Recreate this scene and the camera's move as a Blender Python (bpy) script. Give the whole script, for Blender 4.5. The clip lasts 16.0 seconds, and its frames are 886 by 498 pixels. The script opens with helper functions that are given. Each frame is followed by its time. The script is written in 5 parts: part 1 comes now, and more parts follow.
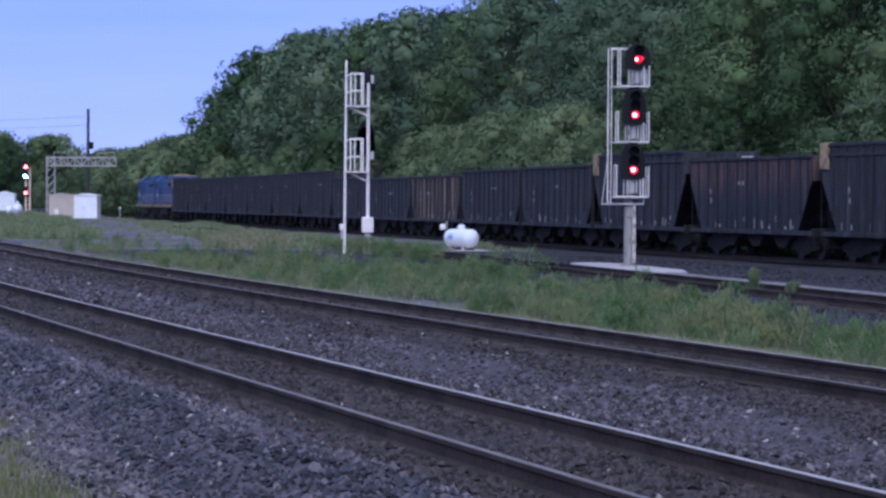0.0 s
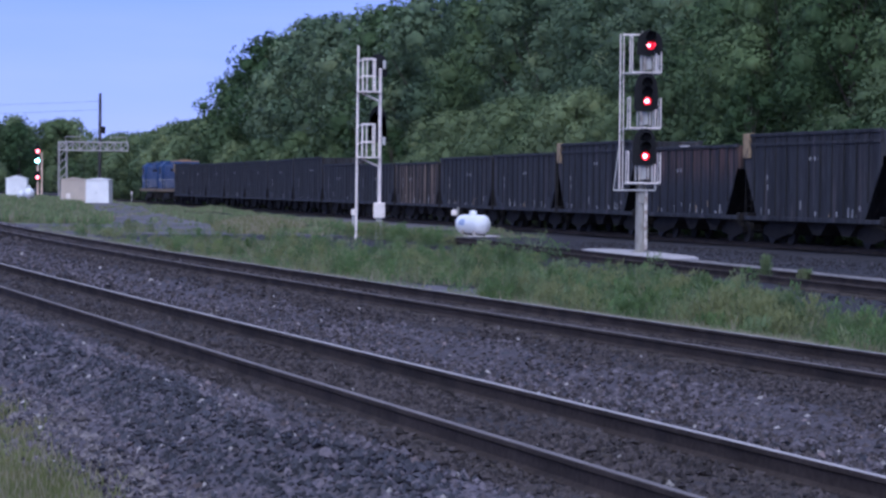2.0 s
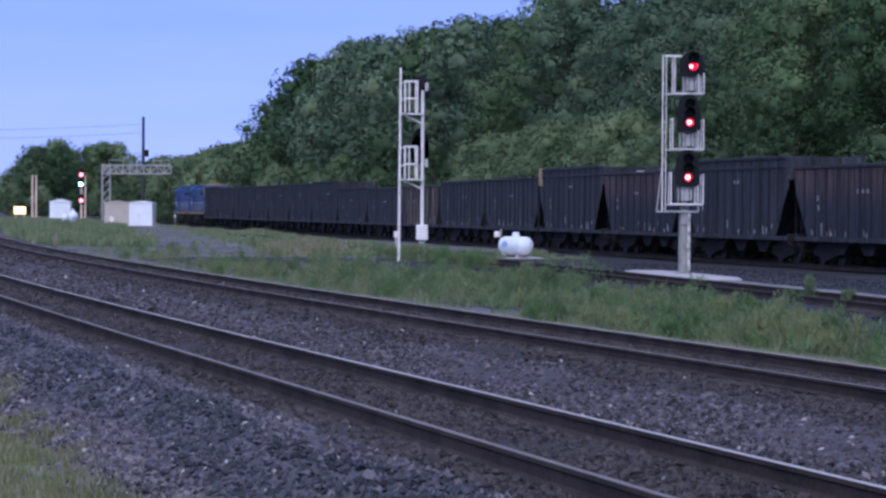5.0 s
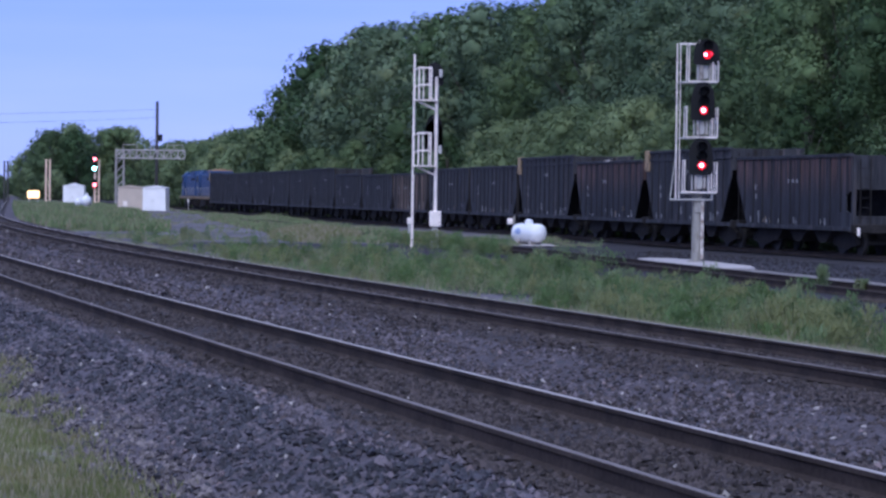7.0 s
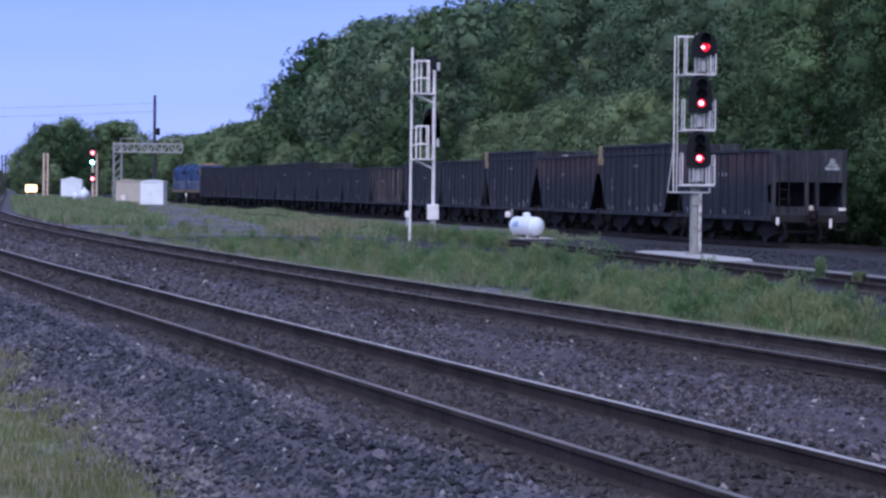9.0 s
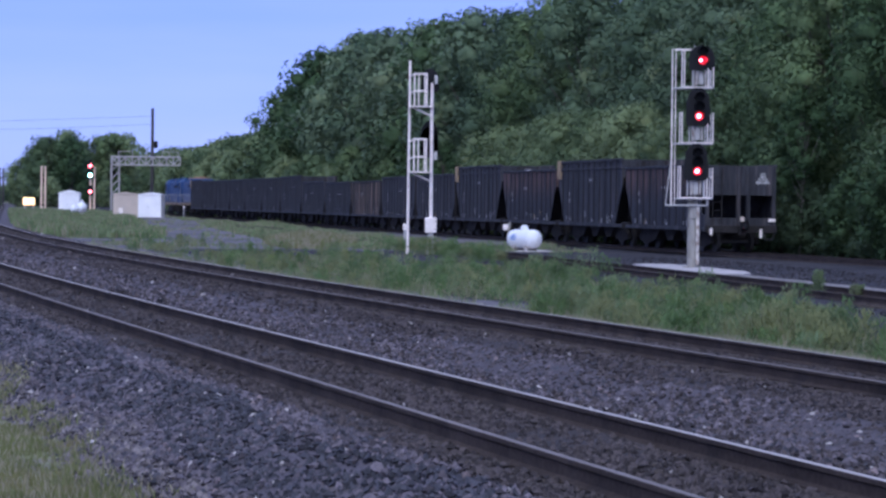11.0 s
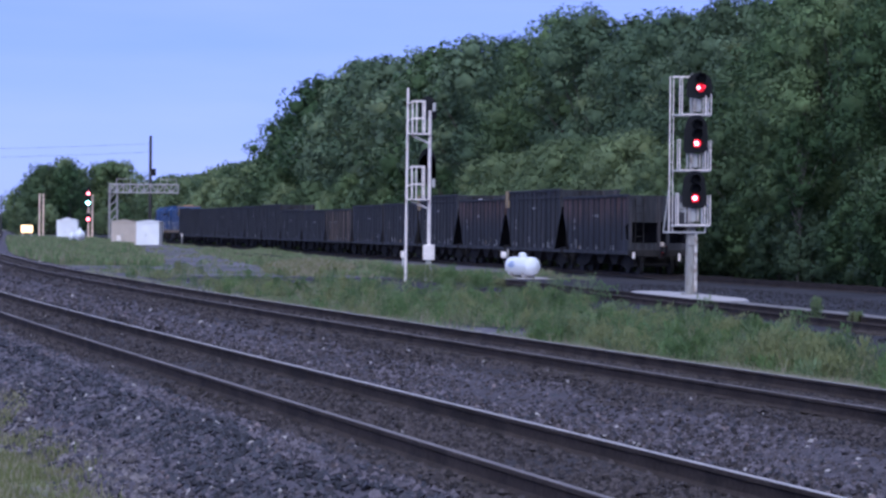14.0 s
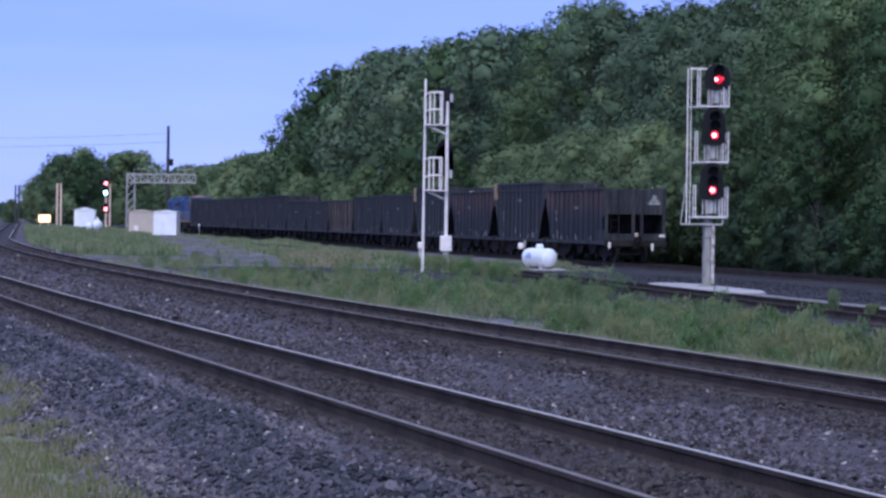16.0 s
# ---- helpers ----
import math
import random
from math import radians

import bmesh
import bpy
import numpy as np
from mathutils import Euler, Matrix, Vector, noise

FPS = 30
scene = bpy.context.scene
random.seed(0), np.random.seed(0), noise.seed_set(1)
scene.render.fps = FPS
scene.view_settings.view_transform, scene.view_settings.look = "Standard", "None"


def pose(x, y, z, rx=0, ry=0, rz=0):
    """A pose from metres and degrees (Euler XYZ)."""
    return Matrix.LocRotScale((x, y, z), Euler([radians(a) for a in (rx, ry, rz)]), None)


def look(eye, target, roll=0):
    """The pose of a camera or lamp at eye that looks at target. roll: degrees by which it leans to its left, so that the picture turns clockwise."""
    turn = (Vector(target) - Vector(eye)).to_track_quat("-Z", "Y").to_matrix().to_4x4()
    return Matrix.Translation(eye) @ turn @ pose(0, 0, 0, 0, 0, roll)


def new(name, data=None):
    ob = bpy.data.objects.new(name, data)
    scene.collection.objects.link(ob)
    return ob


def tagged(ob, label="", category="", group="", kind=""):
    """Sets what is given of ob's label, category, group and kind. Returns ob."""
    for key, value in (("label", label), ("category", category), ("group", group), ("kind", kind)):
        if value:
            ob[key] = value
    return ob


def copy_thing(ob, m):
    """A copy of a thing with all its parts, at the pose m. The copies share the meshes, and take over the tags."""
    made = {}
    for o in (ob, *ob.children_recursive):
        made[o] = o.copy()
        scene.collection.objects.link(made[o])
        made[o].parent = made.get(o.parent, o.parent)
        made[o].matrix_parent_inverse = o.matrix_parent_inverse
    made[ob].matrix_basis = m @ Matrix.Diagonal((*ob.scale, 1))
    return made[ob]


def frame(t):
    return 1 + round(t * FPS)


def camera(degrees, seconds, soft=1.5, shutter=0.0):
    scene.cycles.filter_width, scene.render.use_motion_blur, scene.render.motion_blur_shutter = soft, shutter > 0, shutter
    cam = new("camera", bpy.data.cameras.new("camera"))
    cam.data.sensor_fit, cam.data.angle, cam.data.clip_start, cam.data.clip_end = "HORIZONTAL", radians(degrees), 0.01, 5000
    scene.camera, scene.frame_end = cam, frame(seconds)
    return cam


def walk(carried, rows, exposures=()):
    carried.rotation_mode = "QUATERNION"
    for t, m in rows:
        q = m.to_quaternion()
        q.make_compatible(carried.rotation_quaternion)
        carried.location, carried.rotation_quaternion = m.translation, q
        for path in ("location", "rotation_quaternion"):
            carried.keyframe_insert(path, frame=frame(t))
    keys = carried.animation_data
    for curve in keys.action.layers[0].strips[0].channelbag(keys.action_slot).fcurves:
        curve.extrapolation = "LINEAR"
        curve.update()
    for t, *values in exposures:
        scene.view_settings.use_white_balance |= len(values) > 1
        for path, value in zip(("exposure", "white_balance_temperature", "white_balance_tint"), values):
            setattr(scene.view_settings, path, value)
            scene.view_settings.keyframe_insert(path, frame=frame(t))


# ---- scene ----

# ---- camera: one hand-held stand beside the line, a long lens, small turns ----
EYE = Vector((0.0, 0.0, 1.715))          # above the top of the nearest rails (z = 0)
cam = camera(18.94, 16.0, soft=2.7)
TURNS = (                                 # seconds, turn to the left, tilt down, lean (degrees)
    (0, -1.404, 1.010, 0.352),
    (0.5, -1.193, 0.845, 0.375),
    (1, -1.211, 0.989, 0.536),
    (1.5, -1.355, 1.306, 0.610),
    (2, -1.160, 1.322, 0.533),
    (2.5, -0.700, 1.279, 0.649),
    (3, -0.557, 1.312, 0.545),
    (3.2, -0.592, 1.232, 0.432),
    (5.3, -0.108, 0.854, 0.373),
    (5.5, 0.052, 0.873, 0.487),
    (6, -0.000, 0.963, 0.684),
    (6.5, 0.113, 0.867, 0.442),
    (7, 0.046, 1.147, 0.693),
    (7.5, -0.279, 1.251, 0.578),
    (8, 0.054, 1.361, 0.622),
    (8.5, 0.090, 1.392, 0.642),
    (9, -0.000, 1.292, 0.586),
    (11.3, -0.066, 0.940, 0.586),
    (11.5, -0.261, 0.878, 0.577),
    (12, -0.025, 0.781, 0.574),
    (12.5, 0.114, 0.911, 0.455),
    (13, -0.087, 0.935, 0.542),
    (13.5, -0.094, 0.616, 0.619),
    (14, -0.083, 0.423, 0.540),
    (14.5, 0.100, 0.409, 0.688),
    (15, -0.161, 0.444, 0.740),
    (15.5, 0.243, 0.451, 0.719),
    (16, 0.283, 0.621, 0.740),
)


def cam_pose(yaw, tilt, lean):
    return Matrix.Translation(EYE) @ pose(0, 0, 0, 0, 0, yaw) @ pose(0, 0, 0, 90 - tilt) @ pose(0, 0, 0, 0, 0, lean)


walk(cam, [(t, cam_pose(a, b, c)) for t, a, b, c in TURNS], exposures=((0, 1.02, 5600, 14), (7, 1.04, 5600, 14), (16, 1.10, 5600, 14)))

# ---- dusk light: clear evening sky, sun just gone, no hard shadows ----
world = bpy.data.worlds.new("evening_sky")
scene.world = world
world.use_nodes = True
wn, wl = world.node_tree.nodes, world.node_tree.links
sky = wn.new("ShaderNodeTexSky")
sky.sky_type = "NISHITA"
sky.sun_disc = False
sky.sun_elevation = radians(14)
sky.sun_rotation = radians(190)
sky.altitude = 4000
sky.air_density, sky.dust_density, sky.ozone_density = 1.0, 0.3, 4.0
bgd = wn["Background"]
bgd.inputs["Strength"].default_value = 0.07
tint = wn.new("ShaderNodeMix")
tint.data_type, tint.blend_type = "RGBA", "MULTIPLY"
tint.inputs["Factor"].default_value = 1.0
tint.inputs["B"].default_value = (0.92, 0.675, 1.22, 1)
wl.new(sky.outputs[0], tint.inputs["A"])
haze = wn.new("ShaderNodeMix")            # thin even evening haze over the whole sky
haze.data_type = "RGBA"
haze.inputs["Factor"].default_value = 0.66
wl.new(tint.outputs["Result"], haze.inputs["A"])
sky_at = wn.new("ShaderNodeTexCoord")     # faint long veils of cloud
sky_map = wn.new("ShaderNodeMapping")
sky_map.inputs["Scale"].default_value = (3, 3, 22)
veil = wn.new("ShaderNodeTexNoise")
veil.inputs["Scale"].default_value, veil.inputs["Detail"].default_value = 1.6, 4
veil_range = wn.new("ShaderNodeMapRange")
veil_range.inputs[1].default_value, veil_range.inputs[2].default_value = 0.35, 0.7
veil_range.inputs[3].default_value, veil_range.inputs[4].default_value = 0.0, 1.0
veil_tone = wn.new("ShaderNodeMix")
veil_tone.data_type = "RGBA"
veil_tone.inputs["A"].default_value, veil_tone.inputs["B"].default_value = (2.24, 3.02, 5.95, 1), (2.95, 3.50, 6.2, 1)
wl.new(sky_at.outputs["Generated"], sky_map.inputs[0])
wl.new(sky_map.outputs[0], veil.inputs["Vector"])
wl.new(veil.outputs[0], veil_range.inputs[0])
wl.new(veil_range.outputs[0], veil_tone.inputs["Factor"])
wl.new(veil_tone.outputs["Result"], haze.inputs["B"])
wl.new(haze.outputs["Result"], bgd.inputs["Color"])
sun_data = bpy.data.lights.new("sun", "SUN")
sun_data.energy, sun_data.angle, sun_data.color = 1.3, radians(80), (0.985, 0.99, 0.94)
sun = new("sun", sun_data)
sun.matrix_world = look((0, 0, 40), (7, 32, 0))

# ---- materials ----
def material(name, color, rough=0.8, metal=0.0, var=0.25, scale=4.0, fine=40.0, bump=0.2, second=None, second_amount=0.5, island=0.0, coord="Object", spec=0.3, stretch=None, runs=None):
    """Base colour broken up at two scales, with fine relief; runs: heights between which the second colour runs down and fades out."""
    m = bpy.data.materials.new(name)
    m.use_nodes = True
    n, l = m.node_tree.nodes, m.node_tree.links
    b = n["Principled BSDF"]
    b.inputs["Roughness"].default_value, b.inputs["Metallic"].default_value = rough, metal
    b.inputs["Specular IOR Level"].default_value = spec
    tc = n.new("ShaderNodeTexCoord")
    src = tc.outputs[coord]
    if stretch:
        mp = n.new("ShaderNodeMapping")
        mp.inputs["Scale"].default_value = stretch
        l.new(src, mp.inputs[0])
        src = mp.outputs[0]
    big = n.new("ShaderNodeTexNoise")
    big.inputs["Scale"].default_value, big.inputs["Detail"].default_value = scale, 5
    small = n.new("ShaderNodeTexNoise")
    small.inputs["Scale"].default_value, small.inputs["Detail"].default_value = fine, 3
    for t in (big, small):
        l.new(src, t.inputs["Vector"])
    add = n.new("ShaderNodeMath")
    add.operation = "ADD"
    l.new(big.outputs[0], add.inputs[0])
    l.new(small.outputs[0], add.inputs[1])
    last = add.outputs[0]
    if island:
        geo = n.new("ShaderNodeNewGeometry")
        mix = n.new("ShaderNodeMath")
        mix.operation = "MULTIPLY_ADD"
        l.new(geo.outputs["Random Per Island"], mix.inputs[0])
        mix.inputs[1].default_value = island
        l.new(last, mix.inputs[2])
        sub = n.new("ShaderNodeMath")
        sub.operation = "SUBTRACT"
        l.new(mix.outputs[0], sub.inputs[0])
        sub.inputs[1].default_value = island / 2
        last = sub.outputs[0]
    rng = n.new("ShaderNodeMapRange")
    rng.inputs[1].default_value, rng.inputs[2].default_value = 0.65, 1.35
    rng.inputs[3].default_value, rng.inputs[4].default_value = 1 - var, 1 + var
    l.new(last, rng.inputs[0])
    col = n.new("ShaderNodeMix")
    col.data_type, col.blend_type = "RGBA", "MULTIPLY"
    col.inputs["Factor"].default_value = 1
    if second:
        pick = n.new("ShaderNodeMix")
        pick.data_type = "RGBA"
        pick.inputs["A"].default_value, pick.inputs["B"].default_value = (*color, 1), (*second, 1)
        patch = n.new("ShaderNodeTexNoise")
        patch.inputs["Scale"].default_value, patch.inputs["Detail"].default_value = scale * 1.7, 6
        l.new(src, patch.inputs["Vector"])
        pr = n.new("ShaderNodeMapRange")
        pr.inputs[1].default_value, pr.inputs[2].default_value = 0.62 - 0.24 * second_amount, 0.78 - 0.24 * second_amount
        l.new(patch.outputs[0], pr.inputs[0])
        amount = pr.outputs[0]
        if runs:
            at = n.new("ShaderNodeSeparateXYZ")
            fall = n.new("ShaderNodeMapRange")
            fall.interpolation_type = "SMOOTHSTEP"
            fall.inputs[1].default_value, fall.inputs[2].default_value = runs
            both = n.new("ShaderNodeMath")
            both.operation = "MULTIPLY"
            l.new(tc.outputs[coord], at.inputs[0])
            l.new(at.outputs[2], fall.inputs[0])
            l.new(amount, both.inputs[0])
            l.new(fall.outputs[0], both.inputs[1])
            amount = both.outputs[0]
        l.new(amount, pick.inputs["Factor"])
        l.new(pick.outputs["Result"], col.inputs["A"])
    else:
        col.inputs["A"].default_value = (*color, 1)
    grey = n.new("ShaderNodeCombineColor")
    for i in range(3):
        l.new(rng.outputs[0], grey.inputs[i])
    l.new(grey.outputs[0], col.inputs["B"])
    l.new(col.outputs["Result"], b.inputs["Base Color"])
    if bump:
        bp = n.new("ShaderNodeBump")
        bp.inputs["Strength"].default_value, bp.inputs["Distance"].default_value = bump, 0.02
        l.new(small.outputs[0], bp.inputs["Height"])
        l.new(bp.outputs[0], b.inputs["Normal"])
    return m


def tree_tone(m, amount=0.5):
    """Lightens or darkens each tree a little as a whole."""
    n, l = m.node_tree.nodes, m.node_tree.links
    b = n["Principled BSDF"]
    src = b.inputs["Base Color"].links[0].from_socket
    info = n.new("ShaderNodeObjectInfo")
    hsv = n.new("ShaderNodeHueSaturation")
    a = n.new("ShaderNodeMapRange")
    a.inputs[3].default_value, a.inputs[4].default_value = 1 - amount, 1 + amount
    h = n.new("ShaderNodeMapRange")
    h.inputs[3].default_value, h.inputs[4].default_value = 0.515, 0.475
    l.new(info.outputs["Random"], a.inputs[0])
    l.new(info.outputs["Random"], h.inputs[0])
    l.new(a.outputs[0], hsv.inputs["Value"])
    l.new(h.outputs[0], hsv.inputs["Hue"])
    l.new(src, hsv.inputs["Color"])
    l.new(hsv.outputs[0], b.inputs["Base Color"])


def leafy(m, share=0.4):
    """Thin leaves let part of the light through."""
    n, l = m.node_tree.nodes, m.node_tree.links
    b = n["Principled BSDF"]
    tr = n.new("ShaderNodeBsdfTranslucent")
    l.new(b.inputs["Base Color"].links[0].from_socket, tr.inputs["Color"])
    mix = n.new("ShaderNodeMixShader")
    mix.inputs[0].default_value = share
    l.new(b.outputs[0], mix.inputs[1])
    l.new(tr.outputs[0], mix.inputs[2])
    l.new(mix.outputs[0], n["Material Output"].inputs["Surface"])


def glow(name, color, strength):
    m = bpy.data.materials.new(name)
    m.use_nodes = True
    b = m.node_tree.nodes["Principled BSDF"]
    b.inputs["Base Color"].default_value = (*color, 1)
    b.inputs["Emission Color"].default_value = (*color, 1)
    b.inputs["Emission Strength"].default_value = strength
    return m


M_BALLAST = material("ballast_bed", (0.100, 0.086, 0.100), 0.95, var=0.55, scale=1.2, fine=22, bump=1.0, second=(0.075, 0.064, 0.066), second_amount=0.5)
M_BALLAST_OIL = material("oil_stained_ballast", (0.048, 0.040, 0.041), 0.95, var=0.45, scale=1.4, fine=22, bump=1.0, second=(0.036, 0.030, 0.029), second_amount=0.5)
# Darker bed colour between the two main tracks.
M_BALLAST_MID = material("darker_ballast_bed", (0.080, 0.068, 0.076), 0.95, var=0.55, scale=1.2, fine=22, bump=1.0, second=(0.060, 0.051, 0.053), second_amount=0.5)
M_STONE_OIL = material("oil_stained_stone", (0.054, 0.044, 0.045), 0.9, var=0.55, scale=3, fine=30, bump=0.3, island=1.0)
M_STONE_RED = material("reddish_stone", (0.15, 0.116, 0.117), 0.9, var=0.5, scale=3, fine=30, bump=0.3, island=1.0)
M_STONE = material("crushed_stone", (0.105, 0.090, 0.103), 0.9, var=0.55, scale=0.4, fine=30, bump=0.3, island=0.75)
M_STONE_PALE = material("pale_stone", (0.36, 0.33, 0.32), 0.9, var=0.3, scale=3, fine=30, bump=0.3, island=0.6)
M_STONE_DARK = material("dark_bluish_stone", (0.046, 0.045, 0.055), 0.8, var=0.5, scale=0.6, fine=30, bump=0.3, island=1.0)
M_STONE_DUST = material("dusty_stone", (0.148, 0.129, 0.131), 0.95, var=0.45, scale=0.8, fine=30, bump=0.3, island=1.0)
M_DIRT = material("yard_dirt", (0.136, 0.124, 0.134), 0.95, var=0.6, scale=0.12, fine=2.5, bump=0.6, second=(0.095, 0.092, 0.085), second_amount=0.5)
M_GRAVEL = material("pale_fine_gravel", (0.215, 0.195, 0.185), 0.95, var=0.35, scale=0.8, fine=18, bump=0.5, second=(0.14, 0.125, 0.12), second_amount=0.4)
M_TURF = material("thin_turf", (0.17, 0.175, 0.09), 0.95, var=0.4, scale=1.2, fine=20, bump=0.5, second=(0.17, 0.155, 0.125), second_amount=0.5)
M_CINDER = material("cinder_strip", (0.030, 0.027, 0.030), 0.95, var=0.5, scale=0.4, fine=16, bump=0.6, second=(0.050, 0.045, 0.048), second_amount=0.3)
M_RAIL = material("rusty_rail", (0.056, 0.043, 0.038), 0.88, 0.0, var=0.4, scale=1.2, fine=24, bump=0.2, spec=0.1, second=(0.038, 0.031, 0.029), second_amount=0.5)
# Worn head steel with the sky's shine painted in as a paler colour.
M_RAILTOP = material("worn_rail_head_sky_shine", (0.44, 0.40, 0.38), 0.7, 0.0, var=0.2, scale=1.1, fine=40, bump=0.05, spec=0.2)
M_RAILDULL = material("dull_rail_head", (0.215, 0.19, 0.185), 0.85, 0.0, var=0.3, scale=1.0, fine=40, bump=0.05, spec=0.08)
M_TIE = material("creosote_tie", (0.06, 0.048, 0.042), 0.9, var=0.4, scale=3, fine=26, bump=0.6, stretch=(1, 6, 1))
M_BLADE = material("weed_blade", (0.165, 0.220, 0.113), 0.7, var=0.55, scale=0.45, fine=1.6, bump=0, island=0.28, spec=0.1, second=(0.259, 0.267, 0.152), second_amount=0.36)
M_FORB = material("broad_weed_leaf", (0.116, 0.185, 0.077), 0.65, var=0.5, scale=0.6, fine=1.6, bump=0, island=0.28, spec=0.1, second=(0.196, 0.259, 0.092), second_amount=0.36)
M_FORB_PALE = material("pale_weed_leaf", (0.223, 0.246, 0.118), 0.7, var=0.3, scale=0.6, fine=2, bump=0, island=0.15, spec=0.1)
M_LAWN = material("verge_blade", (0.162, 0.180, 0.079), 0.7, var=0.35, scale=0.8, fine=3, bump=0, island=0.25, spec=0.1, second=(0.240, 0.216, 0.114), second_amount=0.4)
M_DRY = material("dry_grass", (0.293, 0.267, 0.192), 0.8, var=0.3, scale=0.7, fine=5, bump=0, island=0.25, spec=0.1)
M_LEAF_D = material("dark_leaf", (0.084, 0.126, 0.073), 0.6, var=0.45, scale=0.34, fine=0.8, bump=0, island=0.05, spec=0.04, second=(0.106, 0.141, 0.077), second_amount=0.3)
M_LEAF_M = material("green_leaf", (0.095, 0.149, 0.069), 0.6, var=0.45, scale=0.34, fine=0.8, bump=0, island=0.05, spec=0.04, second=(0.120, 0.158, 0.079), second_amount=0.35)
M_LEAF_L = material("light_leaf", (0.132, 0.184, 0.093), 0.6, var=0.4, scale=0.4, fine=0.9, bump=0, island=0.06, spec=0.04, second=(0.160, 0.199, 0.089), second_amount=0.35)
# Paler, greyer leaf colour that imitates haze on trees farther off.
M_LEAF_HAZE = material("hazed_pale_leaf", (0.122, 0.176, 0.104), 0.6, var=0.42, scale=0.34, fine=0.8, bump=0, island=0.05, spec=0.04, second=(0.160, 0.199, 0.102), second_amount=0.35)
for leaf_mat in (M_LEAF_D, M_LEAF_M, M_LEAF_L, M_LEAF_HAZE):
    tree_tone(leaf_mat, 0.32)
    leafy(leaf_mat, 0.25)
for leaf_mat in (M_BLADE, M_DRY, M_FORB, M_FORB_PALE, M_LAWN):
    leafy(leaf_mat, 0.45)
M_BARK = material("bark", (0.10, 0.085, 0.07), 0.95, var=0.4, scale=2, fine=18, bump=0.7, stretch=(3, 3, 0.6))
M_BARK_PALE = material("pale_smooth_bark", (0.22, 0.20, 0.18), 0.9, var=0.3, scale=2, fine=18, bump=0.3, stretch=(3, 3, 0.6))
M_CONCRETE = material("concrete", (0.46, 0.42, 0.40), 0.9, var=0.2, scale=1.2, fine=25, bump=0.3, second=(0.36, 0.33, 0.31), second_amount=0.4)
M_POST = material("weathered_post_steel", (0.33, 0.31, 0.28), 0.7, 0.1, var=0.3, scale=2.2, fine=30, bump=0.05, second=(0.21, 0.19, 0.165), second_amount=0.45, stretch=(3, 3, 0.5))
M_PALEPOST = material("pale_stained_steel", (0.60, 0.55, 0.50), 0.7, 0.0, var=0.3, scale=3, fine=20, bump=0.1, second=(0.27, 0.21, 0.17), second_amount=0.55, stretch=(1, 1, 0.8))
M_WHITE = material("white_paint", (0.90, 0.80, 0.74), 0.6, var=0.15, scale=3, fine=30, bump=0.05, second=(0.74, 0.64, 0.57), second_amount=0.3)
M_GALV = material("galvanised_steel", (0.50, 0.48, 0.46), 0.6, 0.1, var=0.25, scale=2.2, fine=30, bump=0.05)
M_BLACK = material("black_enamel", (0.014, 0.014, 0.016), 0.75, var=0.2, scale=3, fine=30, bump=0.05, spec=0.2)
M_TANK = material("white_tank_paint", (0.82, 0.82, 0.84), 0.45, var=0.05, scale=2, fine=30, bump=0.02)
M_BLUEPAINT = material("blue_label_paint", (0.22, 0.33, 0.62), 0.5, var=0.1)
M_HOP = material("weathered_black_steel", (0.039, 0.039, 0.045), 0.8, 0.05, var=0.65, scale=0.8, fine=7, bump=0.15, second=(0.081, 0.069, 0.072), second_amount=0.36, stretch=(2.6, 2.6, 0.2), spec=0.2)
M_HOP_TOP = material("steel_with_rust_runs", (0.039, 0.039, 0.047), 0.85, 0.05, var=0.6, scale=0.9, fine=8, bump=0.2, second=(0.120, 0.074, 0.066), second_amount=0.85, stretch=(3.2, 3.2, 0.2), spec=0.2, runs=(1.9, 3.3))
M_HOP_STREAK = material("rust_and_lime_streaked_steel", (0.050, 0.043, 0.043), 0.85, 0.05, var=0.55, scale=0.7, fine=8, bump=0.2, second=(0.252, 0.180, 0.138), second_amount=0.7, stretch=(2.8, 2.8, 0.16), spec=0.2)
M_HOP_DARK = material("underframe_grime_and_gap_shade", (0.029, 0.026, 0.026), 0.95, var=0.5, scale=1.5, fine=14, bump=0.3, spec=0.15)
M_GANTRY = material("pale_gantry_paint", (0.42, 0.385, 0.37), 0.6, 0.1, var=0.15, scale=2, fine=30, bump=0.05)
M_TAN = material("tan_corner_paint", (0.34, 0.24, 0.135), 0.75, var=0.4, scale=2, fine=20, bump=0.1, second=(0.14, 0.10, 0.07), second_amount=0.45)
M_LETTER = material("faded_white_stencil", (0.34, 0.33, 0.32), 0.85, var=0.6, scale=5, fine=30, bump=0)
M_LOCO = material("blue_locomotive_paint", (0.028, 0.06, 0.155), 0.6, var=0.35, scale=1, fine=18, bump=0.05, second=(0.03, 0.04, 0.07), second_amount=0.4)
M_YELLOW = material("faded_yellow_paint", (0.210, 0.140, 0.070), 0.6, var=0.25, scale=2, fine=18, bump=0.05)
M_ROOF = material("orange_tan_roof", (0.33, 0.20, 0.125), 0.7, var=0.3, scale=1, fine=18, bump=0.05)
M_GLASS = material("dark_window_glass", (0.008, 0.008, 0.009), 0.5, var=0.05, bump=0, spec=0.12)
M_STEEL = material("bare_wheel_steel", (0.045, 0.041, 0.041), 0.7, 0.3, var=0.3, scale=3, fine=20, bump=0.1)
M_TANHUT = material("tan_sheet_steel", (0.58, 0.48, 0.40), 0.7, var=0.12, scale=1, fine=18, bump=0.08)
M_SILVER = material("silver_sheet_steel", (0.9, 0.88, 0.88), 0.6, 0.1, var=0.1, scale=1, fine=18, bump=0.05)
